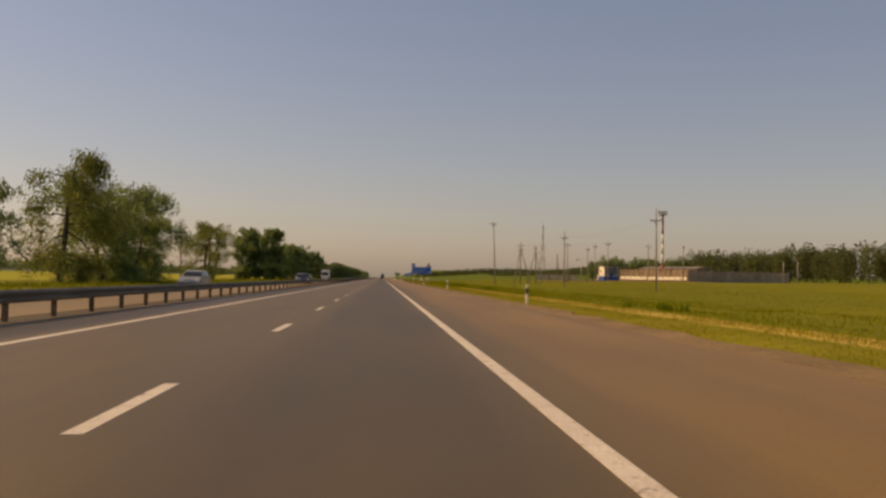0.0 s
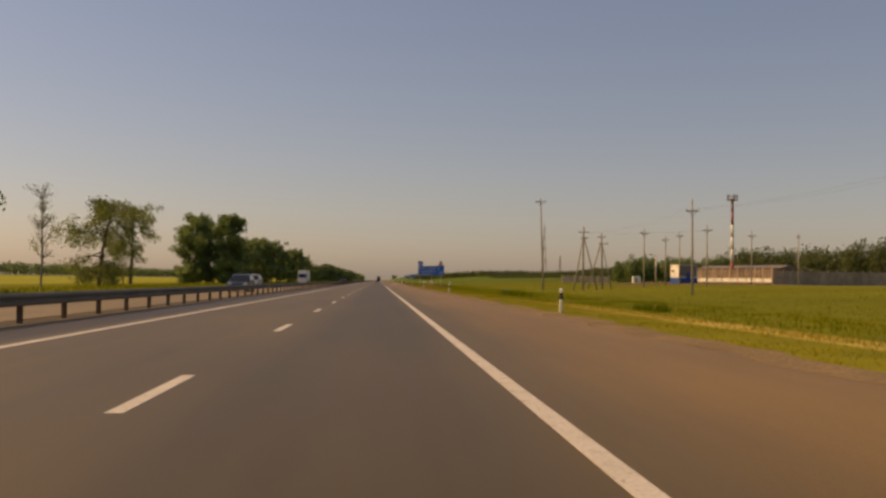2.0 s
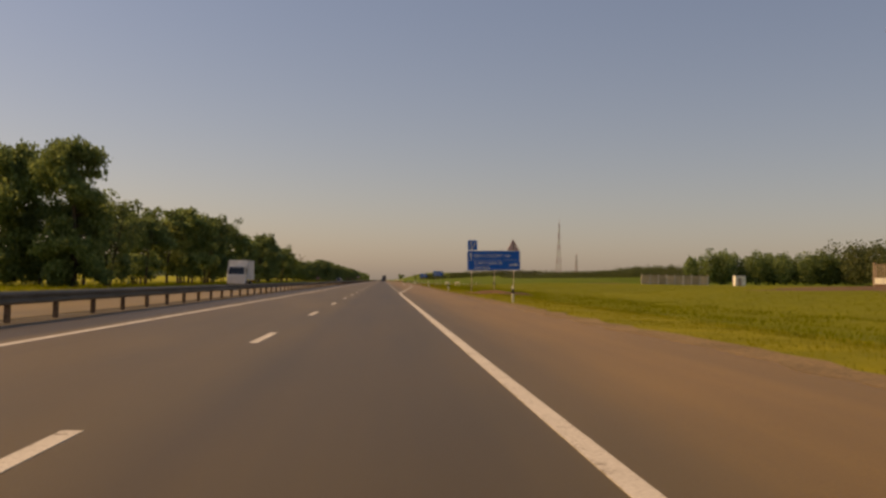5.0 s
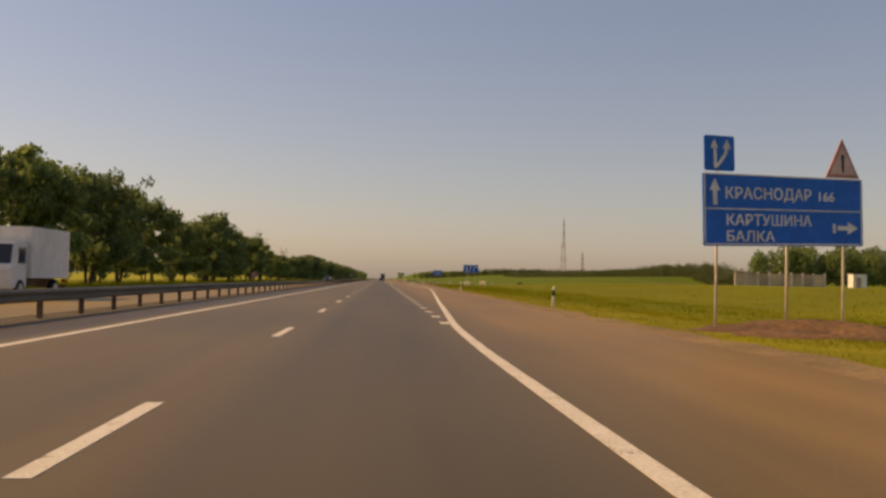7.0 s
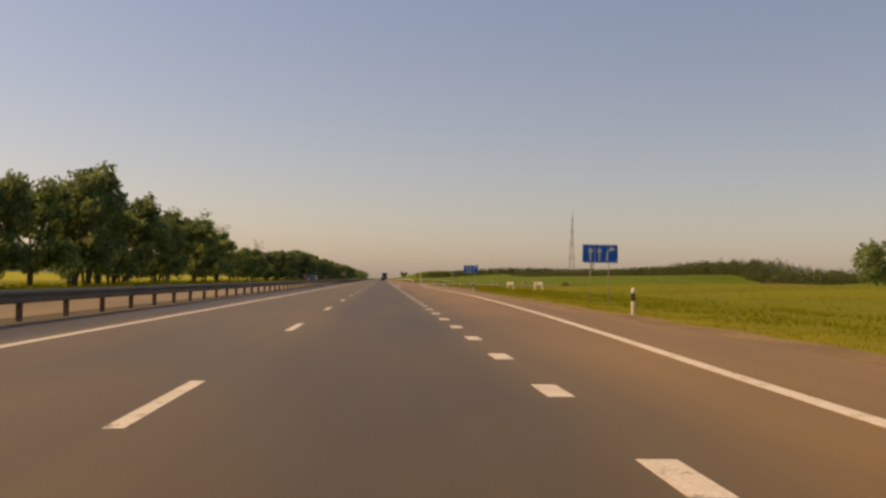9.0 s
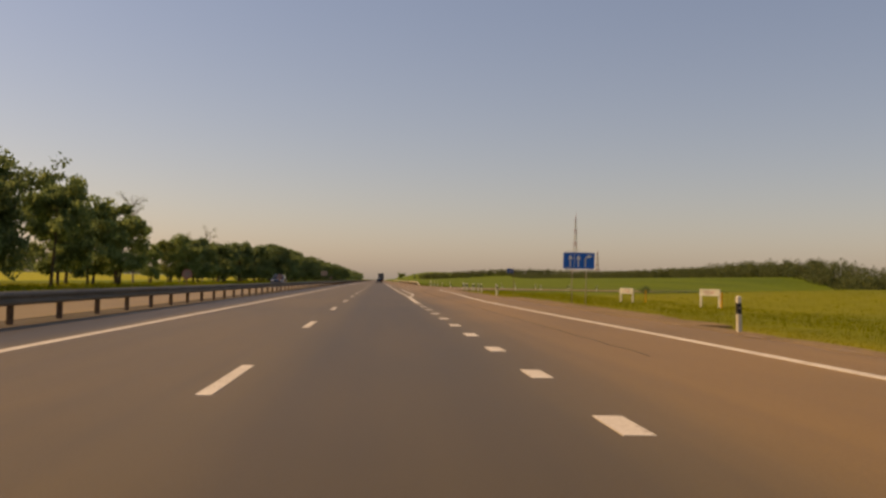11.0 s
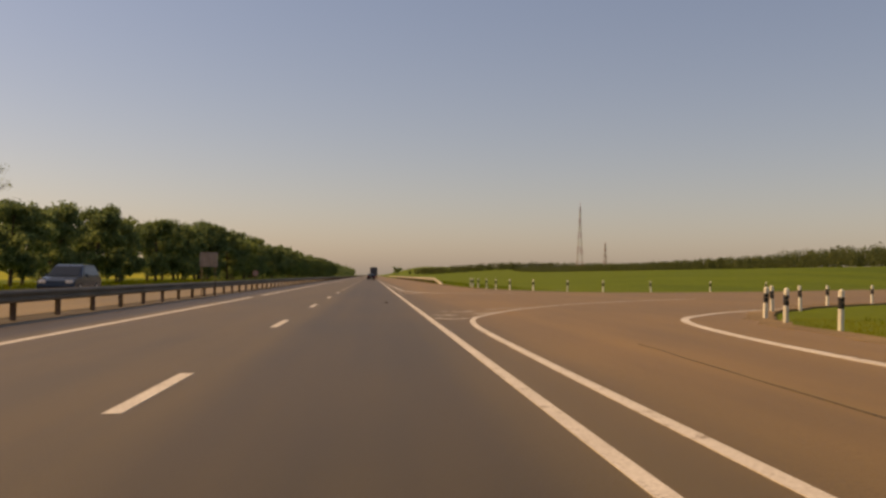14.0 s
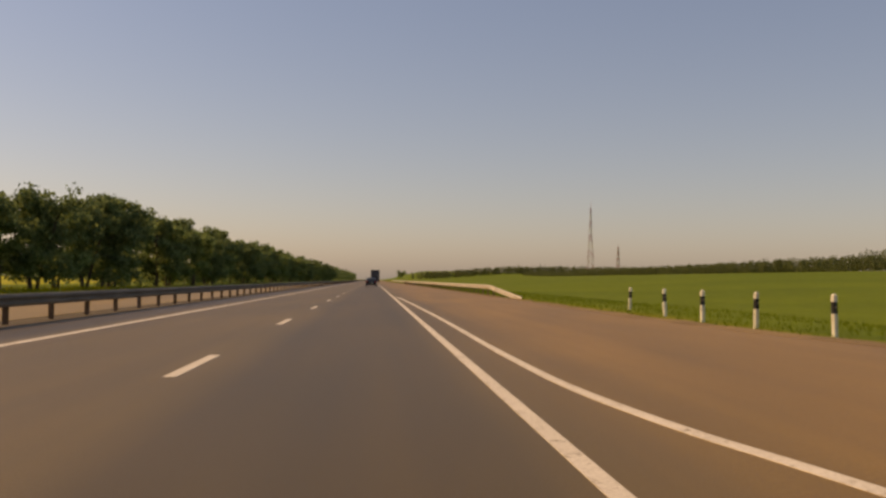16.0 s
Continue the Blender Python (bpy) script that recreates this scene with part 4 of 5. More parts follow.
def bay_fence(name, a, b, h, step, label, panel_mat, post_mat, low_wall=0.0, footing=0.0):
    """A fence from a to b: posts, a top rail and, over a low wall, upright pickets; without a low wall plain sheets with a ribbed face."""
    a, b = Vector((*a, 0)), Vector((*b, 0))
    d = b - a
    n = max(2, round(d.length / step))
    s = thing(name, (a.x, a.y, ground_at(a.x, a.y) - 0.15), label, "fence", turn=math.degrees(math.atan2(d.y, d.x)))
    w = d.length / n
    post_me = Geo().box((-0.14, -0.14, 0), (0.14, 0.14, h)).box((-0.18, -0.18, h), (0.18, 0.18, h + 0.08)).mesh("post", post_mat)
    rail_me = Geo().box((0.15, -0.05, h * 0.93), (w - 0.15, 0.05, h * 0.97)).mesh("top_rail", RUST_STEEL)
    k = max(3, round(w / 0.42))
    if low_wall:
        panel_me = Geo().box((-0.07, -0.04, low_wall), (0.07, 0.04, h * 0.925)).mesh("picket", panel_mat)
    else:
        bend = [(0.15 + (w - 0.3) * i / (4 * k), -0.05 * ((i % 4) in (1, 2))) for i in range(4 * k + 1)]
        panel_me = Geo().extrude(bend + [(x, y + 0.02) for x, y in bend[::-1]], 0.2, h * 0.925, axis=2).mesh("panel", panel_mat)
    wall_me = Geo().box((0.142, -0.11, footing), (w - 0.142, 0.11, low_wall)).mesh("low_wall", WHITE_PAINT) if low_wall else None
    # soil-coloured strip added in place of the soil and weeds before the wall
    foot_me = Geo().box((0.142, -0.16, 0), (w - 0.142, 0.16, footing)).mesh("footing", SOIL) if footing else None
    for i in range(n + 1):
        part("post", post_me, None, s).location = (i * w, 0, 0)
    for i in range(n):
        for j in range(k if low_wall else 1):
            if low_wall:
                part("picket", panel_me, None, s).location = (i * w + 0.15 + (w - 0.3) * (j + 0.5) / k, 0, 0)
            else:
                part("panel", panel_me, None, s).location = (i * w, 0, 0)
        for nm, me in (("top_rail", rail_me), ("low_wall", wall_me), ("footing", foot_me)):
            if me:
                part(nm, me, None, s).location = (i * w, 0, 0)


bay_fence("yard_fence", (79.5, 274), (92, 247), 4.1, 2.5, "brownish picket yard fence on a white low wall", FENCE, FENCE, 1.75, 0.8)
bay_fence("yard_fence", (92.6, 247), (128, 258), 3.8, 2.6, "long grey-brown yard fence of ribbed sheets", FENCE, CONCRETE)
bay_fence("yard_fence", (66.4, 355), (83.2, 355), 2.6, 2.0, "tan panel fence with pale posts by the grove", TAN_PANEL, CREAM)


def long_building(x, y, l, w, h, turn, label):
    s = thing("yard_building", (x, y, ground_at(x, y) - 0.2), label, "building", turn=turn)
    part("wall", Geo().box((0, 0, 0), (l, w, h)), BROWN_WALL, s, "dull brown wall", bevel=0.03)
    part("roof", Geo().extrude([(-0.3, h), (w + 0.3, h), (w / 2, h + 0.8)], -0.3, l + 0.3, axis=0), ROOF, s, "dull grey roof")
    k = 0
    while 1.0 + 2.4 * k < l - 1.2:
        x0 = 0.8 + 2.4 * k
        win = part("window", Geo().box((x0, -0.03, 1.3), (x0 + 0.6, 0.02, 2.2)), GLASS, s)
        part("frame", Geo().box((x0 - 0.07, -0.05, 1.2), (x0 + 0.67, -0.035, 1.29)), WHITE_PAINT, win)
        k += 1


long_building(87.6, 280.7, 26, 6, 4.4, -65, "long low brown building behind the yard fence")
kiosk = thing("white_kiosk", (95.0, 366.5, ground_at(95.0, 366.5) - 0.1), "small white sheet-metal kiosk in the field", "kiosk", turn=-10)
part("body", Geo().box((0, 0, 0), (2.6, 3.0, 2.8)), WHITE_PAINT, kiosk, bevel=0.04)
part("roof", Geo().box((-0.12, -0.12, 2.8), (2.72, 3.12, 2.92)), ROOF, kiosk)
part("door", Geo().box((0.6, -0.03, 0.1), (1.5, 0.02, 2.1)), FENCE, kiosk)


def yard_lamp(x, y, h):
    s = thing("yard_lamp", (x, y, ground_at(x, y) - 0.3), "pale lamp pole with a small lantern in the yard", "lamp pole", "yard lamp poles")
    part("pole", Geo().tube([(0, 0, 0), (0, 0, h)], [0.12, 0.08], 8), PALE_STEEL, s, smooth=True)
    part("arm", Geo().tube([(0, 0, h), (-0.4, 0, h + 0.3), (-0.8, 0, h + 0.35)], [0.05] * 3, 6), PALE_STEEL, s)
    part("lantern", Geo().box((-1.2, -0.14, h + 0.25), (-0.7, 0.14, h + 0.4)), RUST_STEEL, s, bevel=0.03)


for x, y, h in ((49.0, 197.7, 5.2), (109, 221, 6), (107, 209, 6), (155, 560, 8), (140, 470, 7)):
    yard_lamp(x, y, h)


def lattice_tower(x, y, z0, h, wide, label):
    """A four-legged lattice tower in red and white lengths."""
    t = thing("lattice_tower", (x, y, z0), label, "lattice tower", "far lattice towers")
    n = 9
    z = [h * (1 - (1 - k / n) ** 1.15) for k in range(n + 1)]
    r = [wide * ((1 - q / h) ** 1.3) * 0.5 + 0.55 for q in z]
    for k in range(n):
        c0 = [(r[k] * a, r[k] * b, z[k]) for a, b in ((-1, -1), (1, -1), (1, 1), (-1, 1))]
        c1 = [(r[k + 1] * a, r[k + 1] * b, z[k + 1]) for a, b in ((-1, -1), (1, -1), (1, 1), (-1, 1))]
        paint = DULL_RED if k % 2 == 0 else CONCRETE
        for i in range(4):
            j = (i + 1) % 4
            part("leg", Geo().tube([c0[i], c1[i]], [0.22, 0.22], 4), paint, t)
            for a, b in ((c0[i], c1[j]), (c0[j], c1[i]), (c1[i], c1[j])):
                part("brace", Geo().tube([a, b], [0.11, 0.11], 4), paint, t)
    part("aerial", Geo().tube([(0, 0, z[-1]), (0, 0, z[-1] + h * 0.09)], [0.3, 0.2], 6), RED_PAINT, t)


lattice_tower(325, 1745, 12, 99, 9, "tall red and white lattice tower far beyond the fields")
lattice_tower(326, 1600, 10, 38, 4.5, "lower lattice mast far beyond the fields")


# ---- vehicles ----
def wheel(parent, x, y, r=0.33, w=0.22):
    t = part("wheel", Geo().tube([(x - w / 2, y, r), (x - w * 0.4, y, r), (x + w * 0.4, y, r), (x + w / 2, y, r)], [r * 0.9, r, r, r * 0.9], 18), TYRE, parent, "black rubber tyre", smooth=True)
    part("rim", Geo().tube([(x - w / 2 - 0.012, y, r), (x + w / 2 + 0.012, y, r)], [r * 0.62] * 2, 14), PALE_STEEL, t, "metal wheel rim")


def car(place, turn, paint, label, tall=1.46, length=4.45, wide=1.76, estate=False):
    """A passenger car; its nose points to local -y."""
    c = thing("car", place, label, "car", turn=turn)
    w, l, b = wide / 2, length / 2, 0.92
    hull = [(-l, 0.35), (-l + 0.08, 0.24), (l - 0.08, 0.26), (l, 0.4), (l - 0.02, 0.86), (l - 0.25, b + 0.06), (-l + 1.25, b + 0.02), (-l + 0.35, 0.82), (-l + 0.05, 0.68)]
    part("body", Geo().extrude([(a, z) for a, z in hull], -w, w, axis=0), paint, c, bevel=0.06)
    back = l - 0.35 if estate else l - 0.75
    roof = [(-l + 1.2, b), (back + (0.1 if estate else 0.45), b + 0.03), (back - 0.25, tall - 0.06), (back - 0.7, tall), (-l + 2.2, tall), (-l + 1.85, tall - 0.08)]
    g = Geo()
    n = len(roof)
    inset = [0.04 if z < b + 0.1 else 0.2 for _, z in roof]
    g.add([(-w + i, a, z) for (a, z), i in zip(roof, inset)] + [(w - i, a, z) for (a, z), i in zip(roof, inset)],
          [(k, (k + 1) % n, n + (k + 1) % n, n + k) for k in range(n)] + [tuple(range(n))[::-1], tuple(range(n, 2 * n))])
    part("cabin", g, paint, c, bevel=0.03)
    for s in (-1, 1):
        x0, x1 = s * (w - 0.055), s * (w - 0.185)
        glass = [(-l + 1.55, b + 0.07, 0), (back + 0.1, b + 0.08, 0), (back - 0.3, tall - 0.13, 1), (-l + 2.05, tall - 0.13, 1)]
        part("side_window", Geo().add([((x1 if k else x0) + s * 0.018, a, z) for a, z, k in glass] + [((x1 if k else x0) - s * 0.01, a, z) for a, z, k in glass],
             [(0, 1, 2, 3), (7, 6, 5, 4)] + [(i, (i + 1) % 4, 4 + (i + 1) % 4, 4 + i) for i in range(4)]), GLASS, c, "dark side glass")
        part("headlamp", Geo().box((s * (w - 0.42), -l - 0.005, 0.6), (s * (w - 0.08), -l + 0.16, 0.74)), LAMP_GLASS, c, "clear headlamp", bevel=0.02)
        part("tail_lamp", Geo().box((s * (w - 0.3), l - 0.12, 0.66), (s * (w - 0.03), l + 0.012, 0.86)), TAIL_RED, c, "red tail lamp", bevel=0.02)
        part("mirror", Geo().box((s * w, -l + 1.5, b), (s * (w + 0.17), -l + 1.62, b + 0.13)), paint, c, bevel=0.03)
    for a0, z0, a1, z1, nm in ((-l + 1.28, b + 0.05, -l + 1.82, tall - 0.12, "windscreen"), (back + (0.14 if estate else 0.4), b + 0.07, back - 0.2, tall - 0.12, "rear_window")):
        o = -0.075 if nm == "windscreen" else 0.05
        part(nm, Geo().add([(-w + 0.14, a0 + o, z0), (w - 0.14, a0 + o, z0), (w - 0.26, a1 + o, z1), (-w + 0.26, a1 + o, z1), (-w + 0.14, a0, z0 - 0.03), (w - 0.14, a0, z0 - 0.03), (w - 0.26, a1, z1 - 0.03), (-w + 0.26, a1, z1 - 0.03)],
             [(0, 1, 2, 3), (7, 6, 5, 4), (0, 4, 5, 1), (1, 5, 6, 2), (2, 6, 7, 3), (3, 7, 4, 0)]), GLASS, c, "dark glass")
    part("number_plate", Geo().box((-0.26, l, 0.5), (0.26, l + 0.02, 0.61)), SIGN_WHITE, c, "plain pale plate")
    part("bumper", Geo().box((-w + 0.05, -l - 0.03, 0.3), (w - 0.05, -l + 0.1, 0.46)), BLACK_PLASTIC, c, bevel=0.03)
    for s in (-1, 1):
        for a in (-l + 0.85, l - 0.85):
            wheel(c, s * (w - 0.1), a)
    return c


def truck(place, turn, box_mat, cab_mat, label, length=7.0, tall=3.5):
    """A box truck; its cab points to local -y."""
    t = thing("truck", place, label, "truck", turn=turn)
    l = length / 2
    part("cargo_box", Geo().box((-1.25, -l + 1.9, 1.0), (1.25, l, tall)), box_mat, t, bevel=0.03)
    part("cab", Geo().extrude([(-l, 0.5), (-l + 1.75, 0.5), (-l + 1.75, 2.75), (-l + 0.55, 2.75), (-l + 0.12, 1.65), (-l, 1.5)], -1.1, 1.1, axis=0), cab_mat, t, bevel=0.07)
    part("windscreen", Geo().add([(-0.98, -l + 0.1, 1.7), (0.98, -l + 0.1, 1.7), (0.92, -l + 0.48, 2.6), (-0.92, -l + 0.48, 2.6), (-0.98, -l + 0.16, 1.7), (0.98, -l + 0.16, 1.7), (0.92, -l + 0.54, 2.6), (-0.92, -l + 0.54, 2.6)],
         [(0, 1, 2, 3), (7, 6, 5, 4), (0, 4, 5, 1), (1, 5, 6, 2), (2, 6, 7, 3), (3, 7, 4, 0)]), GLASS, t, "dark windscreen")
    part("chassis", Geo().box((-0.5, -l + 0.3, 0.55), (0.5, l - 0.1, 0.98)), RUST_STEEL, t)
    for s in (-1, 1):
        part("side_window", Geo().box((s * 1.09, -l + 0.7, 1.7), (s * 1.12, -l + 1.5, 2.45)), GLASS, t, "dark side glass")
        part("headlamp", Geo().box((s * 0.7, -l - 0.02, 0.75), (s * 1.02, -l + 0.08, 0.95)), LAMP_GLASS, t, "clear headlamp")
        part("tail_lamp", Geo().box((s * 0.85, l, 0.8), (s * 1.15, l + 0.04, 0.95)), TAIL_RED, t, "red tail lamp")
        for a in (-l + 0.95, l - 1.6):
            wheel(t, s * 1.0, a, 0.47, 0.3)
    part("bumper", Geo().box((-1.1, l - 0.02, 0.5), (1.1, l + 0.06, 0.64)), RUST_STEEL, t, "rear bumper bar")
    return t


car((-9.5, 129.2, 0), 0, CAR_DARK, "dark blue-grey hatchback on the oncoming carriageway", 1.5, 4.4, 1.8, True)
car((-12.9, 160.5, 0), 0, CAR_SILVER, "pale silver estate car on the oncoming carriageway", 1.62, 4.5, 1.8, True)
car((-12.9, 66, 0), 0, CAR_SILVER, "silver saloon car driving on the oncoming carriageway", 1.45, 4.4, 1.74)
car((-12.9, 446, 0), 0, CAR_DARK, "dark grey hatchback on the oncoming carriageway near the junction", 1.52, 4.3, 1.76, True)
truck((-13.2, 237, 0), 0, TRUCK_WHITE, TRUCK_WHITE, "white box truck on the oncoming carriageway").scale = (0.84, 0.84, 0.84)
car((2.1, 604.5, 0), 180, CAR_BLACK, "black saloon car driving ahead in the lane")
truck((3.0, 716, 0), 180, TRUCK_GREY, TRUCK_GREY, "dark tarpaulin truck far ahead on the road", 8.5, 3.9)


# ---- trees ----
def limb(g, rng, start, direction, length, r0, r1, droop=0.0, n=4, wander=0.22):
    pts, p, d = [Vector(start)], Vector(start), Vector(direction).normalized()
    for k in range(n):
        d = (d + Vector((rng.uniform(-wander, wander), rng.uniform(-wander, wander), rng.uniform(-0.1, 0.12) - droop))).normalized()
        p = p + d * length / n
        pts.append(p.copy())
    g.tube(pts, [r0 + (r1 - r0) * k / n for k in range(n + 1)], 6, caps=False)
    return pts, d


def leaf_cloud(rng, blobs, count, size, droop=0.0):
    """Many small leaf clusters scattered round blob centres, densest on their shells."""
    g = np.random.RandomState(rng.randrange(1 << 30))
    weights = np.array([r ** 2 for _, r in blobs])
    pick = g.choice(len(blobs), count, p=weights / weights.sum())
    centre = np.array([tuple(c) for c, _ in blobs])[pick]
    radius = np.array([r for _, r in blobs])[pick]
    d = g.normal(size=(count, 3))
    d /= np.linalg.norm(d, axis=1)[:, None]
    rad = radius * g.uniform(0.15, 1.12, count) ** 0.55
    p = centre + d * rad[:, None] * np.array([1, 1, 0.85])
    if droop:
        p[:, 2] -= droop * g.uniform(0, 1, count) ** 2 * radius
    a = g.normal(size=(count, 3))
    a /= np.linalg.norm(a, axis=1)[:, None]
    if droop:
        a[:, 2] -= 1.2
        a /= np.linalg.norm(a, axis=1)[:, None]
    b = np.cross(a, g.normal(size=(count, 3)))
    b /= np.linalg.norm(b, axis=1)[:, None]
    s = size * g.uniform(0.55, 1.25, count)[:, None]
    v = np.stack([p - a * s * 0.5, p + b * s * 0.32, p + a * s * 0.6, p - b * s * 0.32], 1).reshape(-1, 3)
    f = np.arange(count * 4).reshape(-1, 4)
    return v, f


def cloud_mesh(name, v, f, mat):
    me = bpy.data.meshes.new(name)
    me.vertices.add(len(v))
    me.vertices.foreach_set("co", np.asarray(v, np.float32).ravel())
    me.loops.add(f.size)
    me.loops.foreach_set("vertex_index", np.asarray(f, np.int32).ravel())
    me.polygons.add(len(f))
    me.polygons.foreach_set("loop_start", np.arange(0, f.size, f.shape[1], dtype=np.int32))
    me.materials.append(mat)
    me.update()
    me.validate()
    return me


def tree_meshes(seed, h, wide, clear, leaves, size, mat, stems=1, droop=0.0, blob=1.0, bare=0.0, limbs=22):
    """Trunk and crown of a tree of height h; the crown begins at height clear."""
    rng, g, blobs = random.Random(seed), Geo(), []
    for s in range(stems):
        a = 6.28 * s / stems + rng.uniform(-0.5, 0.5)
        lean = 0.05 if stems == 1 else rng.uniform(0.06, 0.1) * wide / 4
        base = (0.25 * math.cos(a) * (stems > 1), 0.25 * math.sin(a) * (stems > 1), -0.3)
        r = 0.024 * h / (1 if stems == 1 else 1.5)
        top = h * (0.9 if s == 0 else rng.uniform(0.74, 0.9))
        pts, d = limb(g, rng, base, (lean * math.cos(a), lean * math.sin(a), 1), top, r, r * 0.25, 0, 7, 0.07)
        n = 12 if stems > 1 else limbs
        for k in range(n):
            f = clear / h + (0.97 - clear / h) * (k + rng.random()) / n
            i = min(int(f * h / top * 7), 6)
            t = min(f * h / top * 7 - i, 1)
            p = pts[i].lerp(pts[i + 1], t)
            around = rng.uniform(0, 6.28)
            env = wide * 0.5 * math.sin(math.pi * min(0.14 + 0.8 * (f - clear / h) / (1 - clear / h), 1)) ** 0.65
            reach = max(env * rng.uniform(0.55, 1.05), 0.5)
            q = (f - clear / h) / (1 - clear / h)
            rise = rng.uniform(-0.25, 0.3) if q < 0.3 else rng.uniform(0.1, 0.75)
            lp, ld = limb(g, rng, p, (math.cos(around), math.sin(around), rise), reach, r * 0.4 * (1 - 0.6 * f), 0.015, droop * 0.25, 3)
            ends = [lp[-1], lp[-2]]
            for q in (lp[1], lp[2], lp[2], lp[3]):
                sp, _ = limb(g, rng, q, ld + Vector((rng.uniform(-1, 1), rng.uniform(-1, 1), rng.uniform(-0.5, 0.8))), reach * rng.uniform(0.25, 0.5), 0.02, 0.008, droop * 0.3, 2)
                ends.append(sp[-1])
            for q in ends:
                if rng.random() >= bare:
                    blobs.append((q, blob * rng.uniform(0.5, 1.1) * (0.3 + 0.075 * wide)))
        blobs.append((pts[-1] + Vector((0, 0, h * 0.03)), blob * 0.5 * (0.45 + 0.08 * wide)))
    trunk = g.mesh("trunk", BARK, smooth=True)
    v, f = leaf_cloud(rng, blobs, leaves, size, droop)
    return trunk, cloud_mesh("crown", v, f, mat)


def plant(meshes, x, y, label, turn=0.0, scale=1.0, group="", z=None):
    t = thing("tree", (x, y, ground_at(x, y) if z is None else z), label, "tree", group, turn=turn)
    t.scale = (scale, scale, scale)
    part("trunk", meshes[0], None, t, "dark furrowed trunk and limbs")
    part("crown", meshes[1], None, t, "uneven leafy crown")
    return t


# single trees at the start of the row
plant(tree_meshes(11, 15.4, 11.5, 2.2, 19000, 0.26, LEAF_PALE, droop=1.3, blob=1.1), -31.4, 88, "tall pale-leaved willow-like tree with drooping wispy twigs")
plant(tree_meshes(31, 8.6, 8.5, 1.5, 7500, 0.3, LEAF_DARK, 2, 0.1, 1.2), -32.4, 70, "dark dense roadside tree")
plant(tree_meshes(12, 12.2, 10.5, 1.2, 22000, 0.27, LEAF_MID, 3, 0.45, 1.2), -30.4, 99.5, "broad bushy green tree with several stems", 40)
plant(tree_meshes(13, 12.3, 9.6, 1.3, 18000, 0.27, LEAF_MID, 2, 0.6, 1.2), -29.7, 107, "round green tree standing close to its neighbour", 10)
plant(tree_meshes(14, 11.4, 7.6, 1.5, 10000, 0.26, LEAF_PALE, 2, 0.9, 1.1), -30.6, 113.5, "thin pale-green tree with loose twigs", 70)
plant(tree_meshes(27, 11.6, 10.6, 1.6, 13500, 0.24, LEAF_PALE, 1, 0.8, 0.95, 0.05, 34), -30.8, 159.5, "sparse open-crowned tree in the rapeseed")
plant(tree_meshes(16, 13.0, 8.6, 5.5, 5200, 0.24, LEAF_PALE, 1, 0.6, 0.85, 0.15), -36.6, 194, "sparse tree with a high drooping crown beside a pole")
plant(tree_meshes(17, 13.2, 7.2, 0.6, 24000, 0.36, LEAF_MID, 1, 0.1, 1.35, limbs=52), -32.8, 222.4, "tall full green tree at the field edge", 25)
plant(tree_meshes(21, 13.6, 6.0, 0.6, 20000, 0.36, LEAF_MID, 1, 0.1, 1.35, limbs=48), -25.4, 221.2, "tall full green tree forming a pair", 95)
plant(tree_meshes(19, 8.6, 7.0, 1.2, 6000, 0.31, LEAF_DARK, 3), -24.6, 228, "low dark bushy tree below the tall pair", 140)
plant(tree_meshes(29, 7.6, 7.0, 1.0, 7000, 0.34, LEAF_DARK, 1, 0.0, 1.2, limbs=30), -29.2, 223.5, "low dark bushy tree between the tall pair", 60)


def bare_tree(x, y, h, seed):
    rng, g = random.Random(seed), Geo()
    tips = []
    pts, _ = limb(g, rng, (0, 0, -0.3), (0.03, 0, 1), h, 0.13, 0.03, 0, 7, 0.06)
    for k in range(38):
        i = rng.randrange(2, 7)
        a = rng.uniform(0, 6.28)
        lp, d = limb(g, rng, pts[i], (math.cos(a), math.sin(a), rng.uniform(0.6, 1.6)), rng.uniform(0.8, 2.4), 0.045, 0.012, 0, 4)
        tips.append((lp[-1], 0.5))
        for j in (1, 2, 2, 3, 3):
            limb(g, rng, lp[j], d + Vector((rng.uniform(-0.8, 0.8), rng.uniform(-0.8, 0.8), 0.3)), rng.uniform(0.4, 1.1), 0.016, 0.006, 0, 2)
    t = thing("bare_tree", (x, y, 0), "nearly leafless grey tree with fine upright twigs", "tree", "nearly leafless trees")
    part("trunk", g, DEAD_WOOD, t, "grey trunk and twigs")
    v, f = leaf_cloud(rng, tips, 900, 0.13, 0.1)
    part("crown", cloud_mesh("crown", v, f, LEAF_PALE), None, t, "thin scatter of small pale leaves")


bare_tree(-31.2, 142.6, 10.6, 3)
bare_tree(-28.4, 426, 11.2, 4)
bare_tree(-29.0, 454, 7.4, 5)
bare_tree(-29.5, 474, 9.8, 6)

plant(tree_meshes(23, 5.6, 6.4, 3.4, 3600, 0.4, LEAF_MID, 1, 0.0, 1.1), 20.7, 1015, "lone far tree with a flat raised crown beside the road")

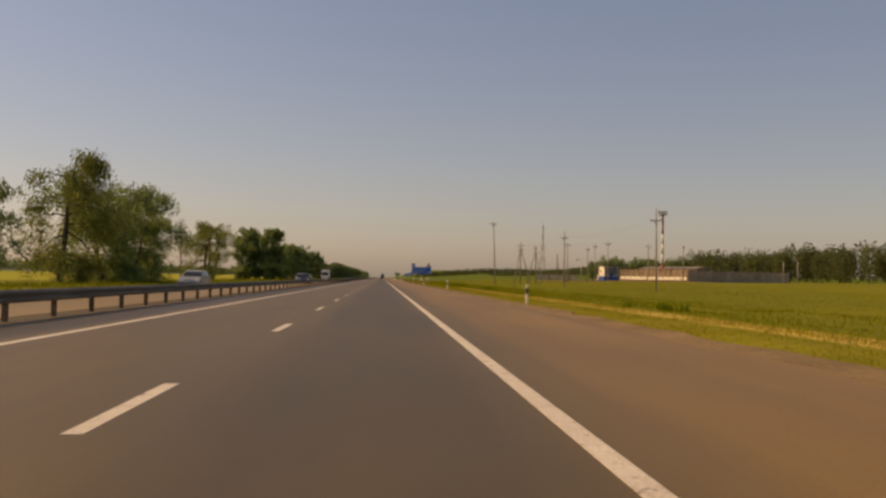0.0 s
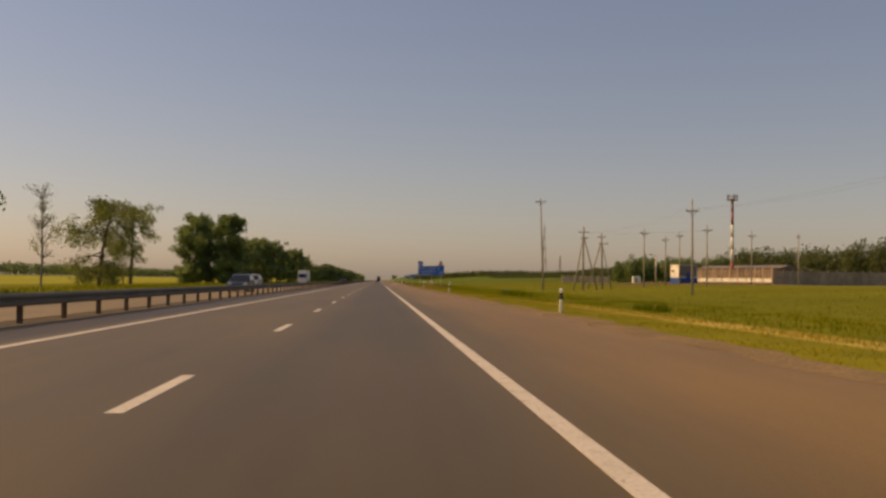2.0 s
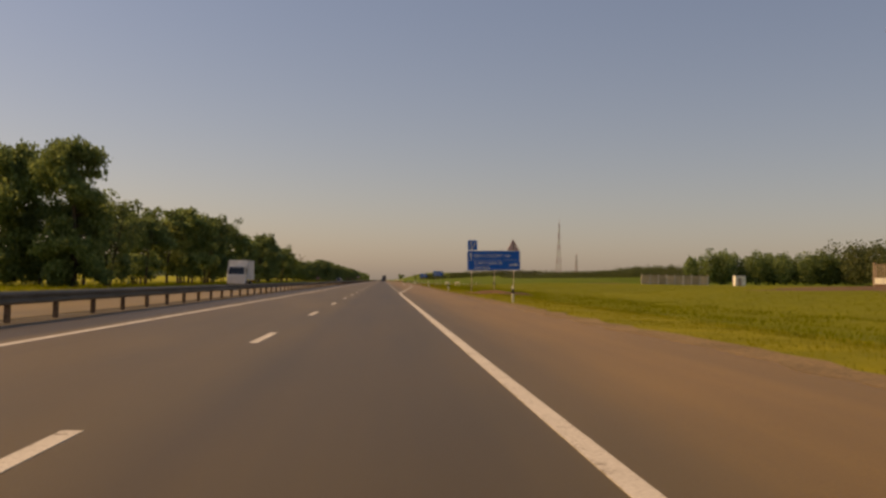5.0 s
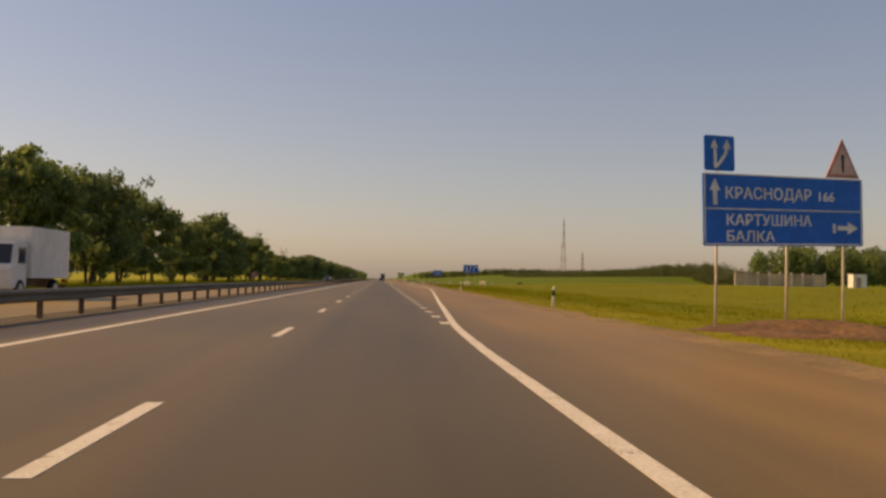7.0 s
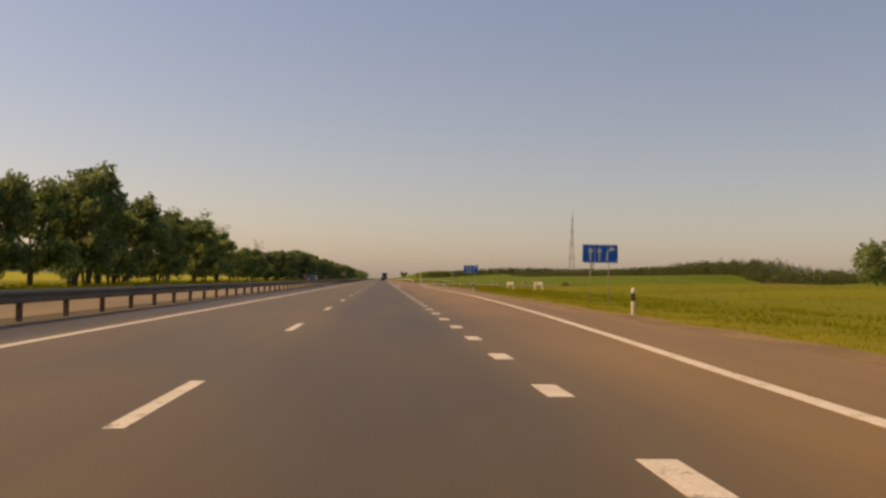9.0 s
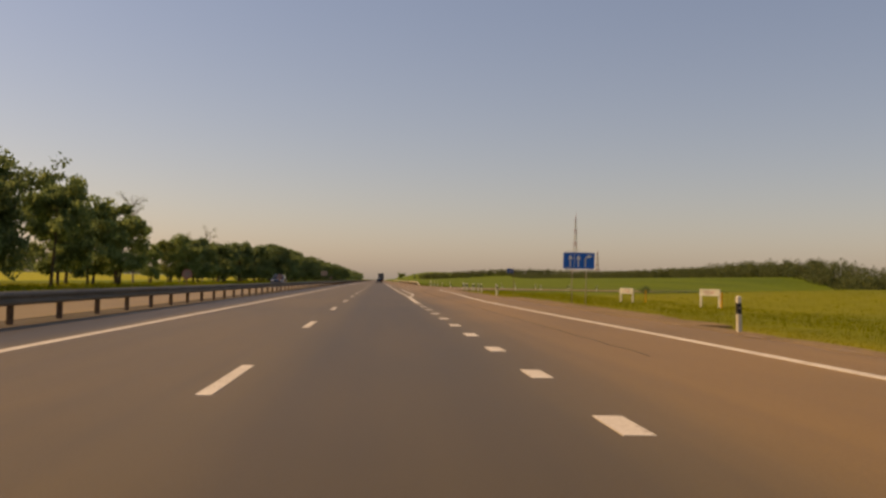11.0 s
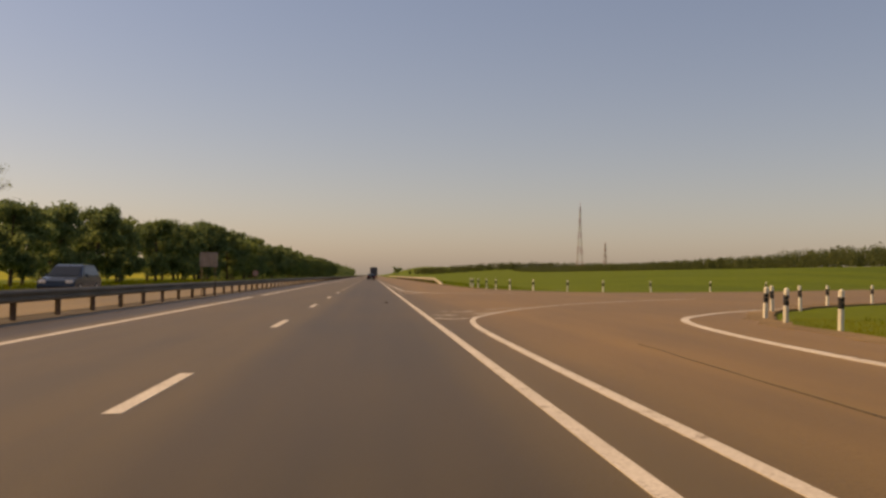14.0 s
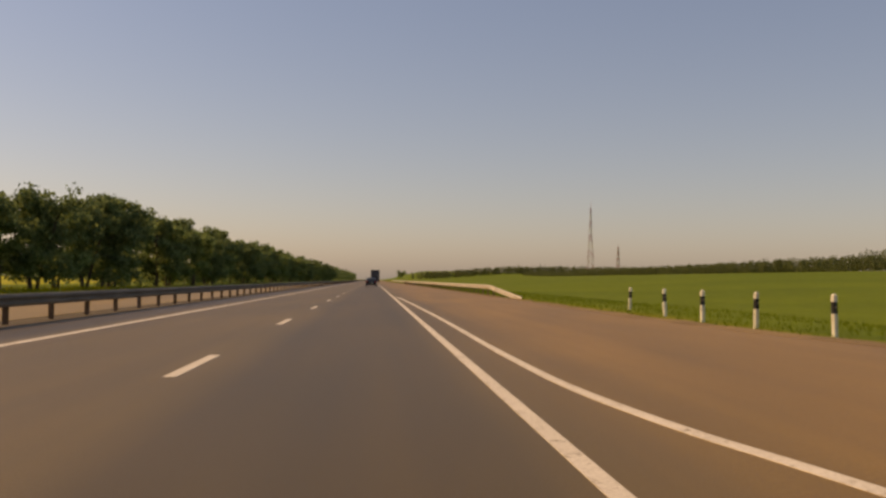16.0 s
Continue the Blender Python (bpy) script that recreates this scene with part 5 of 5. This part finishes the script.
# the long row, from a few kinds of the same poplars
KINDS = [tree_meshes(40 + k, 10.0, w, c, n, 0.42, m, s, 0.12, 1.15, limbs=30) for k, (w, c, n, m, s) in enumerate((
    (6.4, 2.2, 8200, LEAF_MID, 2), (7.0, 2.2, 8600, LEAF_DARK, 1), (6.0, 2.1, 7400, LEAF_MID, 3), (6.8, 2.4, 6800, LEAF_MID, 1), (7.2, 2.0, 8600, LEAF_DARK, 3), (5.6, 2.3, 5600, LEAF_PALE, 1)))]
ROW_LABELS = ("full green poplar in the long roadside row", "dark green dense tree in the long roadside row", "several-stemmed green tree in the long roadside row",
              "open green tree in the long roadside row", "low-branched dark tree in the long roadside row", "pale thin-leaved tree in the long roadside row")


def row_tree(kind, x, y, h, turn, fat=1.0):
    t = plant(KINDS[kind], x, y, ROW_LABELS[kind], turn, h / 10, "long roadside tree row", 0.0)
    t.scale = (h / 10 * fat, h / 10 * fat, h / 10)


rng = random.Random(77)
y = 236.0
while y < 1120:
    if 396 < y < 455:
        y = 455
    h = 9.6 if y < 266 else 11.9 if y < 300 else 11.6 if y < 320 else 9.0 if y < 338 else 11.9 - (y - 338) * 0.012 if y < 425 else 7.2 if y < 478 else 8.3 if y < 535 else 10.4
    h *= rng.uniform(0.86 if y < 350 else 0.76, 0.96)
    kind = rng.choice((0, 0, 1, 2, 2, 3, 4, 5) if y < 400 else (0, 0, 1, 2, 4, 1, 3))
    row_tree(kind, -28.2 + rng.uniform(-2.2, 2.2), y, h, rng.uniform(0, 360), 1.0 if y < 400 else 1.15)
    y += rng.uniform(4.6, 7.2) if y < 420 else rng.uniform(4.8, 6.8)
for kind, x, y, h, fat in ((3, -28.4, 400.5, 9.6, 0.8), (0, -28.6, 410.5, 8.7, 1.25), (2, -27.6, 416.5, 8.4, 1.25), (1, -29.4, 405.5, 6.4, 1.2), (5, -28, 442.5, 6.2, 0.8), (0, -28.6, 446.5, 6.8, 1.1), (2, -27.4, 451, 6.2, 1.2)):
    row_tree(kind, x, y, h, 40 * kind + y, fat)
plant(KINDS[2], -28.2, 433.5, "small round green tree standing alone", 30, 0.52, "", 0.0)


def belt(name, path, depth, h, count, size, seed, mat, label, low=0.3, z0=None):
    """A far wood as one mass of leaf clusters with an uneven top."""
    g = np.random.RandomState(seed)
    p = np.array(path, float)
    seg = np.linalg.norm(np.diff(p, axis=0), axis=1)
    along = np.concatenate([[0], np.cumsum(seg)])
    trees = max(8, int(seg.sum() * depth / (h * 0.9)))
    ts = (np.arange(trees) + g.uniform(0, 1, trees)) / trees * seg.sum()
    tx = np.interp(ts, along, p[:, 0]) + g.uniform(-depth, depth, trees)
    ty = np.interp(ts, along, p[:, 1]) + g.uniform(-depth, depth, trees)
    th = h * g.uniform(0.76, 1.04, trees)
    tw = th * g.uniform(0.24, 0.36, trees)
    tz = height(tx, ty) if z0 is None else np.full(trees, float(z0))
    k = g.randint(0, trees, count)
    d = g.normal(size=(count, 3))
    d /= np.linalg.norm(d, axis=1)[:, None]
    r = g.uniform(0.2, 1.0, count) ** 0.45 * (1 + 0.18 * np.sin(d[:, 0] * 5 + k) * np.sin(d[:, 2] * 6 + 2 * k))
    c = np.stack([tx[k] + d[:, 0] * r * tw[k], ty[k] + d[:, 1] * r * tw[k], tz[k] + low + (th[k] - low) * (0.5 + 0.5 * d[:, 2] * r)], 1)
    a = g.normal(size=(count, 3))
    a /= np.linalg.norm(a, axis=1)[:, None]
    b = np.cross(a, g.normal(size=(count, 3)))
    b /= np.linalg.norm(b, axis=1)[:, None]
    q = size * g.uniform(0.5, 1.3, count)[:, None]
    v = np.stack([c - a * q * 0.5, c + b * q * 0.4, c + a * q * 0.5, c - b * q * 0.4], 1).reshape(-1, 3)
    me = cloud_mesh(name, v, np.arange(count * 4).reshape(-1, 4), mat)
    return tagged(new(name, me), label, "wood", kind="stuff")


belt("undergrowth", [(-29, 560), (-29, 760), (-29, 1120)], 2.4, 2.2, 22000, 0.4, 8, LEAF_MID, "low bushes growing between the row trunks", 0.0, -0.1)
belt("tree_belt", [(170, 480), (158, 560), (162, 700), (172, 900), (185, 1200), (205, 1600)], 7, 5.4, 140000, 0.6, 1, LEAF_FAR, "long far belt of green trees across the field")
belt("undergrowth", [(170, 480), (158, 560), (162, 700), (172, 900), (185, 1200), (205, 1600)], 6, 2.4, 40000, 0.7, 11, LEAF_FAR, "low bushes at the foot of the far tree belt", -0.4)
belt("grove", [(114, 450), (126, 446), (145, 450), (168, 454)], 9, 12.6, 36000, 0.75, 2, LEAF_MID, "dense dark green grove behind the yard")
belt("tree_belt", [(188, 440), (180, 495), (172, 560), (169, 640), (166, 730)], 6, 7.4, 52000, 0.5, 12, LEAF_FAR, "belt of green trees beyond the end of the side road")
belt("tree_belt", [(168, 452), (175, 380), (185, 300), (195, 200), (215, 60)], 8, 16.0, 95000, 0.9, 3, LEAF_FAR, "belt of green trees behind the works yard")
belt("tree_belt", [(-520, -400), (-520, 600), (-470, 1500), (-380, 2800)], 12, 19.0, 60000, 2.6, 4, LEAF_DARK, "far dark tree belt behind the rapeseed", 0.2, 0.0)
belt("tree_belt", [(75, 1840), (160, 1800), (360, 1780), (700, 1700)], 15, 13.0, 24000, 2.2, 5, LEAF_FAR, "far dark tree belt on the skyline")
belt("tree_belt", [(-29, 1125), (-29, 1500), (-29, 1900)], 3, 11.0, 20000, 1.2, 6, LEAF_DARK, "the roadside row running on into the distance", 0.3, 0.0)
belt("tree_belt", [(-380, 2820), (-60, 2560)], 10, 12, 6000, 4, 7, LEAF_FAR, "far trees where the road meets the skyline", 0.3, 0.0)


def bush(x, y, h, w, seed, label, mat=None):
    rng, g = random.Random(seed), Geo()
    blobs = []
    for k in range(7):
        a = rng.uniform(0, 6.28)
        lp, _ = limb(g, rng, (0, 0, -0.1), (0.6 * math.cos(a), 0.6 * math.sin(a), 1), h * rng.uniform(0.5, 0.8), 0.02, 0.006, 0, 3)
        blobs.append((lp[-1], w * 0.3))
    b = thing("bush", (x, y, ground_at(x, y)), label, "bush")
    part("stems", g, BARK, b)
    v, f = leaf_cloud(rng, blobs, 900, 0.12, 0.2)
    part("foliage", cloud_mesh("foliage", v, f, mat or LEAF_DARK), None, b)


bush(13.4, 128.5, 0.55, 0.7, 1, "small dark bush in the verge grass")
bush(40, 440, 1.3, 1.8, 2, "round dark bush in the green field")


# ---- grass ----
def blades(name, x, y, h, w, mat, label, seed):
    g = np.random.RandomState(seed)
    n = len(x)
    z = height(x, y) - 0.02
    a = g.uniform(0, 2 * np.pi, n)
    hh = h * g.uniform(0.45, 1.2, n)
    lean = hh * g.uniform(0.05, 0.6, n)
    b = g.uniform(0, 2 * np.pi, n)
    dx, dy = np.cos(a) * w / 2, np.sin(a) * w / 2
    v = np.stack([np.stack([x - dx, y - dy, z], 1), np.stack([x + dx, y + dy, z], 1), np.stack([x + lean * np.cos(b), y + lean * np.sin(b), z + hh], 1)], 1).reshape(-1, 3)
    return tagged(new(name, cloud_mesh(name, v, np.arange(n * 3).reshape(-1, 3), mat)), label, "grass", kind="stuff")


def scatter(n, y0, y1, lo, hi, seed, power=1.0, side=RIGHT_EDGE):
    """Points at lo to hi metres beyond the asphalt edge."""
    g = np.random.RandomState(seed)
    y = g.uniform(y0, y1, n)
    e = np.array(sorted((b, a) for a, b in side))
    x = np.interp(y, e[:, 0], e[:, 1]) + lo + (hi - lo) * g.uniform(0, 1, n) ** power
    patch = np.sin(x * 1.9 + 2 * np.sin(y * 0.35)) + np.sin(y * 0.83 + x) + g.uniform(-1.6, 1.6, n)
    keep = (patch > -0.9) & (((x - 12.6) / 3.3) ** 2 + ((y - 218.9) / 2.4) ** 2 > 1)   # none on the soil heap
    return x[keep], y[keep]


x, y = scatter(20000, -8, 98, 2.8, 3.7, 1, 1.0)
blades("verge_grass", x, y, 0.10, 0.025, BLADE_DRY, "dry straw-coloured strip of verge grass", 1)
x, y = scatter(24000, 90, 236, 2.8, 3.7, 6, 1.0)
blades("verge_grass", x, y, 0.10, 0.025, BLADE_PALE, "pale olive strip of verge grass", 6)
x, y = scatter(110000, -8, 424, 0.1, 3.0, 7, 1.0)
blades("verge_grass", x, y, 0.075, 0.022, BLADE_EDGE, "short yellow-green grass along the shoulder", 7)
x, y = scatter(110000, -8, 424, 3.0, 13, 2, 1.2)
blades("verge_grass", x[y < 395], y[y < 395], 0.15, 0.03, BLADE, "green grass growing beside the highway", 2)
blades("verge_grass", x[y >= 395], y[y >= 395], 0.15, 0.03, BLADE_MID, "darker green grass on the verge near the junction", 11)
x, y = scatter(60000, 0, 424, 9, 45, 3, 1.4)
blades("crop", x[y < 395], y[y < 395], 0.12, 0.05, BLADE, "green cereal crop in the field", 3)
blades("crop", x[y >= 395], y[y >= 395], 0.12, 0.05, BLADE_MID, "darker green crop near the junction", 10)
post_side = [(a, b) for a, b in BACK_EDGE if b > 474 and a < 50]
x, y = scatter(22000, 474, 640, 0.4, 7, 4, 1.0, post_side)
blades("verge_grass", x, y, 0.17, 0.03, BLADE_LUSH, "green verge grass behind the junction", 4)
g0 = np.random.RandomState(9)
for weeds, mat, h in (((27, 33, 5, 86.5, 93, 6), BLADE_LUSH, 0.42), ((117, 124.5, 12), BLADE_LUSH, 0.5)):
    tuft_y = np.concatenate([g0.uniform(a, b, n) for a, b, n in zip(weeds[::3], weeds[1::3], weeds[2::3])])
    tuft_x = 13.2 + g0.uniform(-0.7, 1.0, len(tuft_y))
    x = np.repeat(tuft_x, 34) + g0.normal(0, 0.13, 34 * len(tuft_x))
    y = np.repeat(tuft_y, 34) + g0.normal(0, 0.13, 34 * len(tuft_y))
    blades("tall_weeds", x, y, h, 0.045, mat, "tall dark green weeds standing in clumps in the verge", 5)
along = g0.uniform(0, 1, 9000)
x, y = 41 + 41 * along + g0.normal(0, 0.8, 9000), 438 + 36 * along + g0.normal(0, 0.8, 9000)
blades("ditch_weeds", x, y, 0.5, 0.09, LEAF_DARK, "dark strip of taller weeds along the ditch of the side road", 8)
x, y = -19.2 - 12 * g0.uniform(0, 1, 26000) ** 1.3, -6 + 560 * g0.uniform(0, 1, 26000)
blades("verge_grass", x, y, 0.34, 0.07, BLADE, "rough green grass below the roadside trees", 6)
